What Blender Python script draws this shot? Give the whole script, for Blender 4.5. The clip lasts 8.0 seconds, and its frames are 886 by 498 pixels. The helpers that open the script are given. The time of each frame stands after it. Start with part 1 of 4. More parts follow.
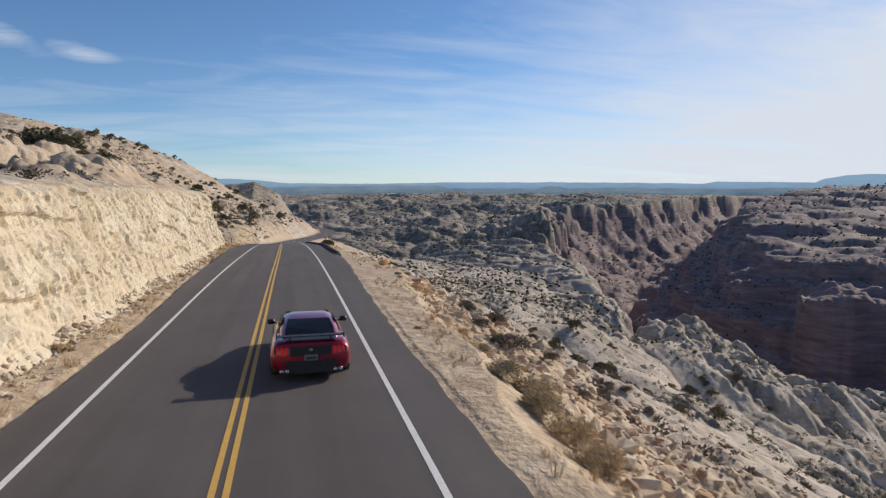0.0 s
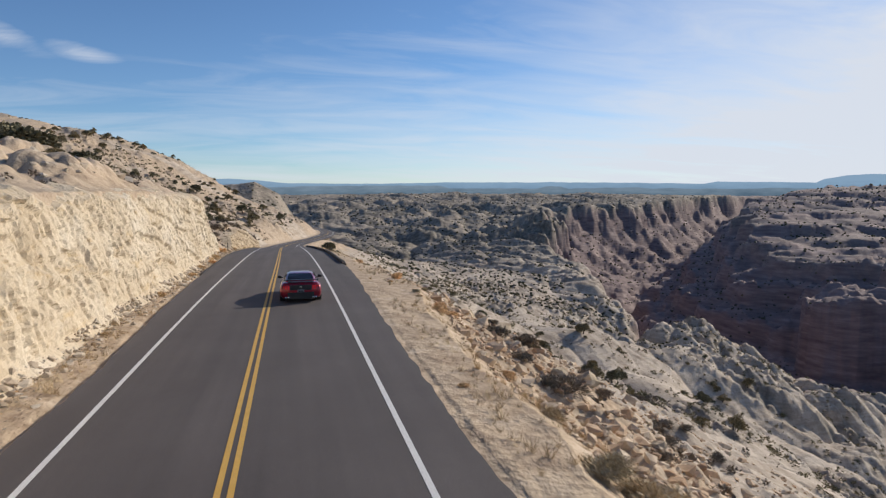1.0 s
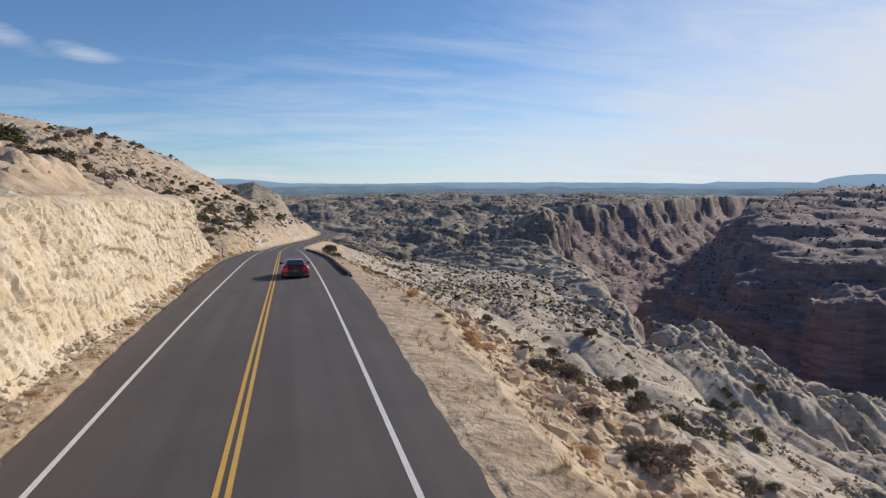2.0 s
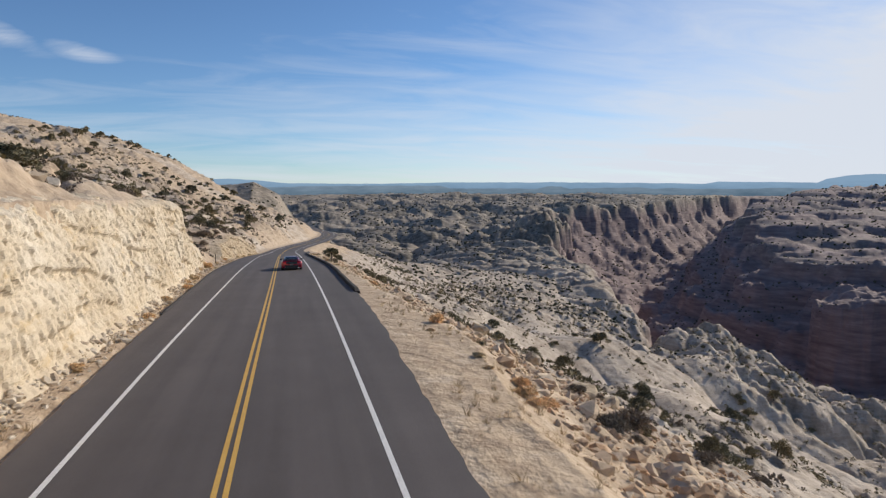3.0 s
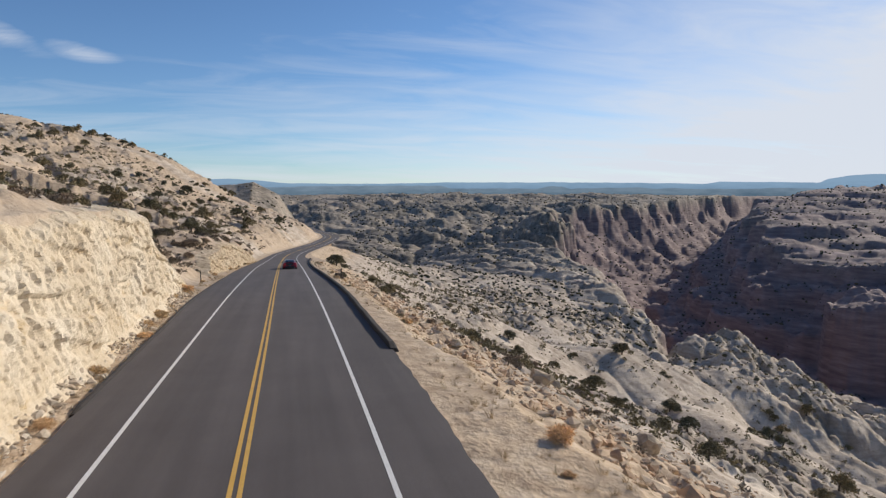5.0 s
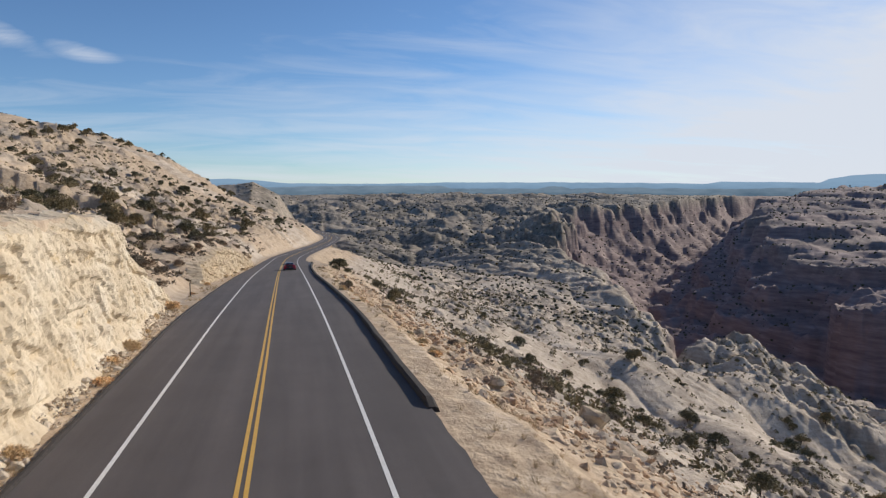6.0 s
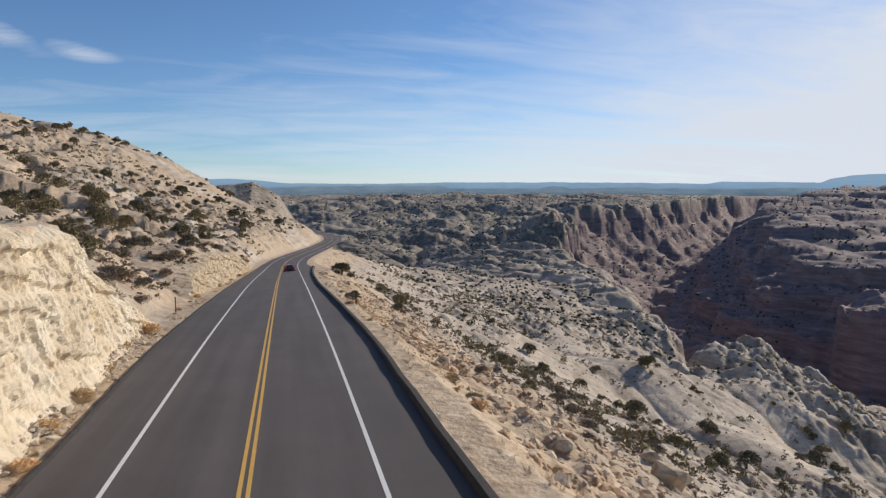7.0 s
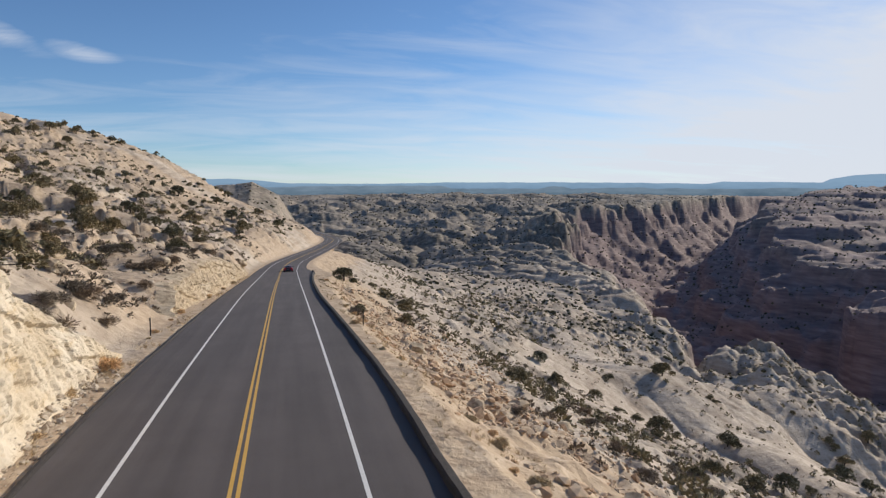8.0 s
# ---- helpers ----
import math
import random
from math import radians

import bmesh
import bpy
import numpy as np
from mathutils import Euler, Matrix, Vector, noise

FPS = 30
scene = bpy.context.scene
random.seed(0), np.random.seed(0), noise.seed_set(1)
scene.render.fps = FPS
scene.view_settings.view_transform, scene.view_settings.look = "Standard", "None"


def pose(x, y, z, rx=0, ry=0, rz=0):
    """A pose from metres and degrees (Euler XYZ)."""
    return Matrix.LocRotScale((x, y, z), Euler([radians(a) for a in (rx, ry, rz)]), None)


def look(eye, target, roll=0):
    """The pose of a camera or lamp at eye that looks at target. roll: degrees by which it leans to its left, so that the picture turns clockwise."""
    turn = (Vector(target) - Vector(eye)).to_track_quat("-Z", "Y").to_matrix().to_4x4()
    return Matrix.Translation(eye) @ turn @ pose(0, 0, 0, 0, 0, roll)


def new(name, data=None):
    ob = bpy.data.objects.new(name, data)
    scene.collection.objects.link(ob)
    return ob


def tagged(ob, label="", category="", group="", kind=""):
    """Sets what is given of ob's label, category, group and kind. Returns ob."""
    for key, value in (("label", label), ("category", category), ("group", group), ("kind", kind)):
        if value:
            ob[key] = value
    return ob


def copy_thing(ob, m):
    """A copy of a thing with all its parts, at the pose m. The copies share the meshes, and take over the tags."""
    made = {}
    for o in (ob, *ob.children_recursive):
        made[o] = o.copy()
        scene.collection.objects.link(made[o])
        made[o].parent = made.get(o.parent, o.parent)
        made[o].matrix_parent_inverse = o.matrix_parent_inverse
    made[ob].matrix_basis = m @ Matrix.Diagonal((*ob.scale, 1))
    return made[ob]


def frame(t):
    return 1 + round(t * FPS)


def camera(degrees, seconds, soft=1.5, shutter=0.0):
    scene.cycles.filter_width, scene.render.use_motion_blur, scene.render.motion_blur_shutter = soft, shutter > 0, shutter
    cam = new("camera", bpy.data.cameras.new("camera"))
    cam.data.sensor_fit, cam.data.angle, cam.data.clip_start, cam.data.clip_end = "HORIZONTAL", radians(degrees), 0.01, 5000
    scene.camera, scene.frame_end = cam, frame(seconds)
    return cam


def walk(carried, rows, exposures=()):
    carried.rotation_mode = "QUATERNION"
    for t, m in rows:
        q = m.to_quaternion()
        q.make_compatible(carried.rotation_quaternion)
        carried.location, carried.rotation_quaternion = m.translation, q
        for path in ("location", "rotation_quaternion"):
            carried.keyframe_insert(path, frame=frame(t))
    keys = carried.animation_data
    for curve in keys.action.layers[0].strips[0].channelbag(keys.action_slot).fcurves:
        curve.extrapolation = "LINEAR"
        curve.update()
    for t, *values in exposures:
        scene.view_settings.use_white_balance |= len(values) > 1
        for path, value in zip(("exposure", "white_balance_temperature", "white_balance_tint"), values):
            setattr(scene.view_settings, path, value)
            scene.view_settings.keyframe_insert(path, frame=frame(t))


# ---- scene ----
from math import sin, cos, pi, tan, atan2

# ---- camera: a drone that follows the road, held at one angle ----
cam = camera(70, 8.0, soft=1.3, shutter=0.3)
EYES = [(0.0, 1.00, 0.0, 4.20), (0.5, 1.00, 2.95, 4.30), (1.0, 1.02, 5.98, 4.40), (1.5, 1.07, 9.05, 4.47),
        (3.0, 1.26, 18.65, 4.70), (3.5, 1.28, 21.95, 4.76), (4.0, 1.25, 25.38, 4.85), (4.5, 1.21, 28.85, 4.91),
        (6.0, 1.12, 39.65, 5.02), (6.5, 1.10, 43.22, 5.04), (7.0, 1.13, 46.85, 5.07), (7.5, 1.24, 50.55, 5.09),
        (8.0, 1.40, 54.4, 5.12)]
walk(cam, [(t, pose(x, y, z, 90 - 5.41, 0, -13.64)) for t, x, y, z in EYES])

# ---- daylight: low sun from ahead on the canyon side, thin cirrus ----
SUN_BEARING, SUN_HEIGHT = 63.0, 24.0
sun_way = Vector((sin(radians(SUN_BEARING)) * cos(radians(SUN_HEIGHT)), cos(radians(SUN_BEARING)) * cos(radians(SUN_HEIGHT)), sin(radians(SUN_HEIGHT))))
sun = new("sun", bpy.data.lights.new("sun", "SUN"))
sun.data.energy, sun.data.angle, sun.data.color = 4.3, radians(0.6), (1.0, 0.90, 0.77)
sun.matrix_basis = look(sun_way * 300, (0, 0, 0))
scene.view_settings.exposure = 0.0


def link(tree, a, b):
    tree.links.new(a, b)


def node(tree, kind, **values):
    n = tree.nodes.new(kind)
    for key, value in values.items():
        n.inputs[key].default_value = value
    return n


def ramp(tree, fac, stops):
    r = tree.nodes.new("ShaderNodeValToRGB")
    while len(r.color_ramp.elements) < len(stops):
        r.color_ramp.elements.new(0.5)
    for e, (at, c) in zip(r.color_ramp.elements, stops):
        e.position, e.color = at, (*c, 1) if len(c) == 3 else c
    link(tree, fac, r.inputs[0])
    return r.outputs[0]


def mix(tree, fac, a, b, how="MIX"):
    m = tree.nodes.new("ShaderNodeMix")
    m.data_type, m.blend_type = "RGBA", how
    for value, socket in ((fac, m.inputs[0]), (a, m.inputs[6]), (b, m.inputs[7])):
        if isinstance(value, (int, float)):
            socket.default_value = value
        elif isinstance(value, tuple):
            socket.default_value = (*value, 1)
        else:
            link(tree, value, socket)
    return m.outputs[2]


def maths(tree, how, a, b=0.0):
    m = tree.nodes.new("ShaderNodeMath")
    m.operation = how
    for value, socket in ((a, m.inputs[0]), (b, m.inputs[1])):
        if isinstance(value, (int, float)):
            socket.default_value = value
        else:
            link(tree, value, socket)
    return m.outputs[0]


def cloud(bearing, height, wide, tall, tilt):
    """A small cloud's place in the sky, its axes and half sizes (radians)."""
    b, h = radians(bearing), radians(height)
    ahead = Vector((sin(b) * cos(h), cos(b) * cos(h), sin(h)))
    across = Vector((cos(b), -sin(b), 0))
    upward = across.cross(ahead)
    c, k = cos(radians(tilt)), sin(radians(tilt))
    return ahead, across * c + upward * k, upward * c - across * k, wide, tall


CLOUDS = [cloud(-15.2, 10.3, 0.055, 0.016, -12), cloud(-20.6, 11.2, 0.045, 0.018, -14)]


def make_world():
    world = bpy.data.worlds.new("sky")
    scene.world = world
    world.use_nodes = True
    t = world.node_tree
    bg = t.nodes["Background"]
    sky = t.nodes.new("ShaderNodeTexSky")
    sky.sky_type, sky.sun_disc = "NISHITA", False
    sky.sun_elevation, sky.sun_rotation = radians(SUN_HEIGHT), radians(SUN_BEARING)
    sky.altitude, sky.air_density, sky.dust_density, sky.ozone_density = 1500, 1.0, 0.25, 3.0
    # thin cirrus: streaks that converge towards the skyline, thicker towards the sun
    co = t.nodes.new("ShaderNodeTexCoord")
    sep = t.nodes.new("ShaderNodeSeparateXYZ")
    link(t, co.outputs["Generated"], sep.inputs[0])
    high = maths(t, "ADD", maths(t, "MAXIMUM", sep.outputs[2], 0.0), 0.14)
    px, py = maths(t, "DIVIDE", sep.outputs[0], high), maths(t, "DIVIDE", sep.outputs[1], high)
    both = t.nodes.new("ShaderNodeCombineXYZ")
    link(t, px, both.inputs[0]), link(t, py, both.inputs[1])
    turn = node(t, "ShaderNodeMapping", Rotation=(0, 0, radians(38)), Scale=(0.42, 1.1, 1.0), Location=(3.1, 0.4, 0))
    link(t, both.outputs[0], turn.inputs[0])
    broad = node(t, "ShaderNodeTexNoise", Scale=0.55, Detail=4.0, Roughness=0.5, Distortion=0.8)
    fine = node(t, "ShaderNodeTexNoise", Scale=2.6, Detail=8.0, Roughness=0.58, Distortion=1.0)
    link(t, turn.outputs[0], broad.inputs["Vector"]), link(t, turn.outputs[0], fine.inputs["Vector"])
    amount = maths(t, "ADD", maths(t, "MULTIPLY", broad.outputs[0], 0.62), maths(t, "MULTIPLY", fine.outputs[0], 0.38))
    sunward = maths(t, "ADD", maths(t, "MULTIPLY", sep.outputs[0], sin(radians(SUN_BEARING))), maths(t, "MULTIPLY", sep.outputs[1], cos(radians(SUN_BEARING))))
    amount = maths(t, "ADD", amount, maths(t, "SUBTRACT", maths(t, "MULTIPLY", maths(t, "POWER", maths(t, "MAXIMUM", sunward, 0.0), 3.0), 0.47), 0.15))
    # two small clouds that stand apart
    for ahead, across, upward, wide, tall in CLOUDS:
        gaps = []
        for axis, size in ((across, wide), (upward, tall)):
            dot = t.nodes.new("ShaderNodeVectorMath")
            dot.operation = "DOT_PRODUCT"
            link(t, co.outputs["Generated"], dot.inputs[0])
            dot.inputs[1].default_value = axis
            gaps.append(maths(t, "POWER", maths(t, "DIVIDE", dot.outputs["Value"], size), 2.0))
        near = maths(t, "SUBTRACT", 1.0, maths(t, "ADD", gaps[0], gaps[1]))
        puff = maths(t, "MULTIPLY", maths(t, "POWER", maths(t, "MAXIMUM", near, 0.0), 1.6), maths(t, "MULTIPLY", maths(t, "SUBTRACT", fine.outputs[0], 0.26), 0.75))
        amount = maths(t, "ADD", amount, puff)
    low = maths(t, "MULTIPLY", maths(t, "SUBTRACT", 0.17, sep.outputs[2]), 0.65)
    amount = maths(t, "ADD", amount, maths(t, "MAXIMUM", low, -0.10))
    veil = ramp(t, amount, [(0.34, (0.0,) * 3), (0.55, (0.45,) * 3), (0.76, (0.96,) * 3)])
    blue = mix(t, 1.0, sky.outputs[0], (0.86, 1.01, 1.17), "MULTIPLY")
    cover = mix(t, veil, blue, (7.3, 7.75, 8.6))
    link(t, cover, bg.inputs[0])
    bg.inputs[1].default_value = 0.095


make_world()


# ---- materials ----
def surface(name, build, rough=0.9, metal=0.0, bump=0.0, bump_scale=30.0, object_space=True, coat=0.0):
    """A material whose colour socket comes from build(tree, coordinates); bump: depth in metres."""
    m = bpy.data.materials.new(name)
    m.use_nodes = True
    t = m.node_tree
    b = t.nodes["Principled BSDF"]
    co = t.nodes.new("ShaderNodeTexCoord").outputs["Object"]
    if not object_space:
        co = t.nodes.new("ShaderNodeNewGeometry").outputs["Position"]
    col = build(t, co)
    if isinstance(col, tuple):
        b.inputs["Base Color"].default_value = (*col, 1)
    else:
        link(t, col, b.inputs["Base Color"])
    b.inputs["Roughness"].default_value, b.inputs["Metallic"].default_value = rough, metal
    b.inputs["Coat Weight"].default_value = coat
    if bump:
        n = node(t, "ShaderNodeTexNoise", Scale=bump_scale, Detail=6.0, Roughness=0.65)
        link(t, co, n.inputs["Vector"])
        u = node(t, "ShaderNodeBump", Strength=1.0, Distance=bump)
        link(t, n.outputs[0], u.inputs["Height"]), link(t, u.outputs[0], b.inputs["Normal"])
    return m


def noisy(t, co, scale, detail=5.0, rough=0.6, stretch=None, distort=0.0):
    n = node(t, "ShaderNodeTexNoise", Scale=scale, Detail=detail, Roughness=rough, Distortion=distort)
    if stretch:
        s = node(t, "ShaderNodeMapping", Scale=stretch)
        link(t, co, s.inputs[0])
        co = s.outputs[0]
    link(t, co, n.inputs["Vector"])
    return n.outputs[0]


def two_scale(a, b, c, big, small):
    def build(t, co):
        one = ramp(t, noisy(t, co, big), [(0.35, a), (0.65, b)])
        return mix(t, maths(t, "MULTIPLY", ramp(t, noisy(t, co, small), [(0.42, (0,) * 3), (0.7, (1,) * 3)]), 0.7), one, c)
    return build


def asphalt_colour(t, co):
    base = ramp(t, noisy(t, co, 0.35, 4), [(0.3, (0.076, 0.064, 0.062)), (0.7, (0.096, 0.082, 0.079))])
    lanes = ramp(t, noisy(t, co, 0.9, 3, 0.5, (1.6, 0.03, 1)), [(0.35, (0.85,) * 3), (0.65, (1.12,) * 3)])
    grain = ramp(t, noisy(t, co, 60, 3), [(0.3, (0.8,) * 3), (0.7, (1.2,) * 3)])
    return mix(t, 1.0, mix(t, 1.0, base, lanes, "MULTIPLY"), grain, "MULTIPLY")


def ground_colour(t, co):
    """Slickrock, red canyon walls, roadside dirt and scrub soil, chosen by what the ground is there; red and scrub also
    paint shade across the gorge.
    """
    def mask(name):
        a = t.nodes.new("ShaderNodeAttribute")
        a.attribute_name = name
        return a.outputs["Fac"]
    rock = ramp(t, noisy(t, co, 0.03, 6), [(0.32, (0.41, 0.345, 0.275)), (0.5, (0.515, 0.44, 0.355)), (0.68, (0.59, 0.515, 0.42))])
    bands = ramp(t, noisy(t, co, 0.5, 5, 0.6, (0.12, 0.12, 1.8)), [(0.36, (0.72, 0.66, 0.60)), (0.6, (1.08, 1.06, 1.03))])
    rock = mix(t, 0.7, rock, bands, "MULTIPLY")
    stain = ramp(t, noisy(t, co, 0.16, 8, 0.7), [(0.50, (1,) * 3), (0.66, (0.58, 0.54, 0.50))])
    rock = mix(t, 0.8, rock, stain, "MULTIPLY")
    pock = ramp(t, noisy(t, co, 1.1, 7, 0.72), [(0.33, (0.55, 0.50, 0.45)), (0.42, (1,) * 3), (0.7, (1.1,) * 3)])
    rock = mix(t, 0.85, rock, pock, "MULTIPLY")
    red = ramp(t, noisy(t, co, 0.25, 6, 0.6, (0.15, 0.15, 1.0)), [(0.3, (0.16, 0.11, 0.105)), (0.55, (0.26, 0.19, 0.175)), (0.75, (0.36, 0.285, 0.26))])
    dirt = ramp(t, noisy(t, co, 0.8, 7, 0.65), [(0.3, (0.37, 0.265, 0.175)), (0.52, (0.54, 0.41, 0.275)), (0.72, (0.64, 0.52, 0.385))])
    litter = ramp(t, noisy(t, co, 1.7, 7, 0.7), [(0.5, (0,) * 3), (0.64, (0.7,) * 3)])
    dirt = mix(t, litter, dirt, (0.31, 0.215, 0.135))
    scrub = ramp(t, noisy(t, co, 0.12, 7, 0.7), [(0.38, (0.07, 0.065, 0.05)), (0.5, (0.15, 0.13, 0.10)), (0.64, (0.34, 0.29, 0.23))])
    out = mix(t, mask("scrub"), rock, scrub)
    out = mix(t, mask("red"), out, red)
    return mix(t, mask("dirt"), out, dirt)


GROUND = surface("canyon ground", ground_colour, 0.95, bump=0.30, bump_scale=0.9)
ASPHALT = surface("asphalt", asphalt_colour, 0.85, bump=0.004, bump_scale=90)
YELLOW = surface("yellow road paint", two_scale((0.62, 0.36, 0.06), (0.68, 0.42, 0.09), (0.42, 0.27, 0.09), 3, 25), 0.7)
WHITE = surface("white road paint", two_scale((0.70, 0.69, 0.66), (0.78, 0.77, 0.74), (0.5, 0.48, 0.45), 3, 25), 0.7)
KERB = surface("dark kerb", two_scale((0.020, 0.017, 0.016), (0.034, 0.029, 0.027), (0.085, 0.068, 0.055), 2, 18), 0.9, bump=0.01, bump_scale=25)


# ---- land form ----
def table(points):
    xs, ys = [p[0] for p in points], [p[1] for p in points]
    return lambda v: np.interp(v, xs, ys)


def smooth_table(points, step, width):
    """The same, with its corners rounded over the width."""
    f = table(points)
    xs = np.arange(points[0][0], points[-1][0] + step, step)
    n = max(1, int(width / step))
    ys = np.convolve(np.pad(f(xs), n, mode="reflect", reflect_type="odd"), np.ones(2 * n + 1) / (2 * n + 1), "valid")
    return lambda v: np.interp(v, xs, ys)


road_x = smooth_table([(-700, -30), (-150, 0), (0, -0.1), (60, 0.0), (95, -0.25), (130, -0.5), (195, -0.6), (225, 0.6), (250, 3.2),
                       (330, 14.5), (380, 22), (410, 25), (440, 25.5), (505, 22), (600, 16), (900, 60), (6000, 400)], 1.0, 14)
road_z = smooth_table([(-700, 12), (-60, 0.7), (0, 0.0), (10, -0.2), (20, -0.46), (34, -0.78), (48, -1.25), (65, -2.05), (80, -2.85), (93, -3.75), (110, -5.0),
                       (125, -6.2), (145, -8.0), (170, -10.3), (195, -12.4), (245, -15.6), (330, -20.2), (400, -22.7), (505, -26.3),
                       (600, -29), (900, -38), (6000, -60)], 1.0, 7)
road_left = smooth_table([(-60, -4.3), (15, -4.25), (22, -4.0), (36, -4.5), (48, -4.8), (57, -5.0), (69, -5.2), (79, -5.5), (95, -5.4), (130, -5.1), (200, -4.9), (620, -4.6)], 1.0, 6)
road_right = smooth_table([(-60, 4.3), (20, 4.37), (33, 4.66), (40, 4.9), (47, 5.2), (57, 5.35), (62, 5.25), (69, 5.25), (79, 5.4), (93, 5.15), (120, 4.6), (144, 4.9), (170, 5.7), (183, 6.6), (200, 5.2), (620, 4.6)], 1.0, 5)

PERM = np.random.RandomState(7).permutation(4096)
GRADS = np.random.RandomState(8).rand(4096) * 2 * pi


def perlin(x, y):
    xi, yi = np.floor(x).astype(np.int64), np.floor(y).astype(np.int64)
    xf, yf = x - xi, y - yi
    u, v = xf ** 3 * (xf * (xf * 6 - 15) + 10), yf ** 3 * (yf * (yf * 6 - 15) + 10)

    def g(ix, iy, dx, dy):
        a = GRADS[PERM[(PERM[ix & 4095] + iy) & 4095]]
        return np.cos(a) * dx + np.sin(a) * dy
    a = g(xi, yi, xf, yf) * (1 - u) + g(xi + 1, yi, xf - 1, yf) * u
    b = g(xi, yi + 1, xf, yf - 1) * (1 - u) + g(xi + 1, yi + 1, xf - 1, yf - 1) * u
    return (a * (1 - v) + b * v) * 1.5


def fbm(x, y, size, octaves=4, gain=0.5):
    s, a = 0, 1.0
    for k in range(octaves):
        s = s + a * perlin(x / size + 17.3 * k, y / size - 9.1 * k)
        size, a = size / 2.03, a * gain
    return s


def domes(x, y, size, octaves=3, gain=0.45):
    """Rounded humps with sharp creases between them, 0 to about 1."""
    s, a = 0, 1.0
    for k in range(octaves):
        n = np.abs(perlin(x / size + 31.7 * k, y / size + 5.9 * k))
        s = s + a * np.sqrt(np.minimum(n, 1.0) + 0.004)
        size, a = size / 2.3, a * gain
    return s


def step(v, a, b):
    t = np.clip((v - a) / (b - a), 0, 1)
    return t * t * (3 - 2 * t)


# the gorge in plan: its rim on the road's side, and the rim across
NEAR_RIM = [(1100, -500), (640, 20), (420, 170), (264, 258), (202, 290), (178, 282), (150, 246), (160, 292), (182, 352), (232, 500), (320, 770), (385, 960), (440, 990), (470, 1045), (468, 1150), (510, 1340), (650, 1500), (920, 1640), (1280, 1900), (1950, 2400), (2600, 2800)]
FAR_RIM = [(1500, -300), (900, 120), (640, 330), (575, 430), (600, 540), (560, 640), (640, 790), (715, 880), (790, 990), (980, 1200), (1320, 1520), (1950, 2050), (2750, 2550)]


def inside(x, y, ring):
    """Whether the points lie within a closed outline."""
    hit = np.zeros(np.shape(x), dtype=bool)
    for (ax, ay), (bx, by) in zip(ring, ring[1:] + ring[:1]):
        cross = (ay > y) != (by > y)
        hit ^= cross & (x < (bx - ax) * (y - ay) / (by - ay + 1e-12) + ax)
    return hit


def off_line(x, y, line):
    best = np.full(np.shape(x), 1e9)
    for (ax, ay), (bx, by) in zip(line, line[1:]):
        dx, dy = bx - ax, by - ay
        t = np.clip(((x - ax) * dx + (y - ay) * dy) / (dx * dx + dy * dy), 0, 1)
        best = np.minimum(best, np.hypot(x - ax - t * dx, y - ay - t * dy))
    return best


fall = table([(4.2, 0), (5.2, -0.12), (12, -3.9), (24, -10.5), (40, -20), (67, -34), (80, -40), (95, -41), (120, -48), (150, -52), (190, -56), (250, -66), (420, -80)])
fall_along = table([(-60, 1), (180, 1), (207, 0.76), (260, 0.85), (400, 0.62), (900, 0.6)])
shoulder = table([(-60, 5.6), (8, 5.8), (16, 6.0), (30, 6.8), (40, 8.2), (57, 7.8), (70, 7.0), (90, 6.8), (110, 6.4), (150, 7.5), (180, 10), (230, 6.4), (620, 6)])
rise_near = table([(0, 0), (1.0, 0.3), (7, 5.0), (20, 10.2), (60, 23), (110, 36), (200, 49), (400, 60)])
plateau = table([(0, -58), (450, -62), (650, -76), (900, -86), (1300, -78), (1800, -52), (2500, -26), (3400, -36), (5200, -50)])
# how far the ground has dropped from rim (0) to gorge floor (1), by the distance from each rim
near_drop = table([(0, 0), (7, 0.02), (14, 0.09), (19, 0.30), (32, 0.36), (38, 0.58), (70, 0.74), (130, 0.94), (170, 1)])
far_drop = table([(0, 0), (8, 0.16), (34, 0.22), (42, 0.40), (80, 0.48), (90, 0.66), (130, 0.74), (140, 0.88), (210, 1)])
# the blasted rock faces on the hill side: how high, and how far their foot stands from the road's middle
cut_height = table([(-60, 4.6), (10, 4.8), (30, 5.0), (60, 5.9), (76.5, 6.3), (78.5, 5.4), (81.5, 3.5), (84, 2.3), (87, 1.2), (90, 0.0), (106, 0.0), (112, 2.2), (130, 3.8), (150, 3.6), (172, 2.0), (186, 0.0), (620, 0)])
cut_foot = table([(-60, 6.0), (20, 5.9), (45, 5.8), (62, 6.1), (72, 6.5), (84, 7.0), (92, 7.2), (100, 7.2), (130, 6.6), (180, 6.3), (620, 6.3)])


def slabs(x, y):
    """Where the slickrock lies smooth and bare (1) and where it is broken (0)."""
    return step(fbm(0.7 * (x + 300), y - 90, 62, 3), -0.04, 0.22)


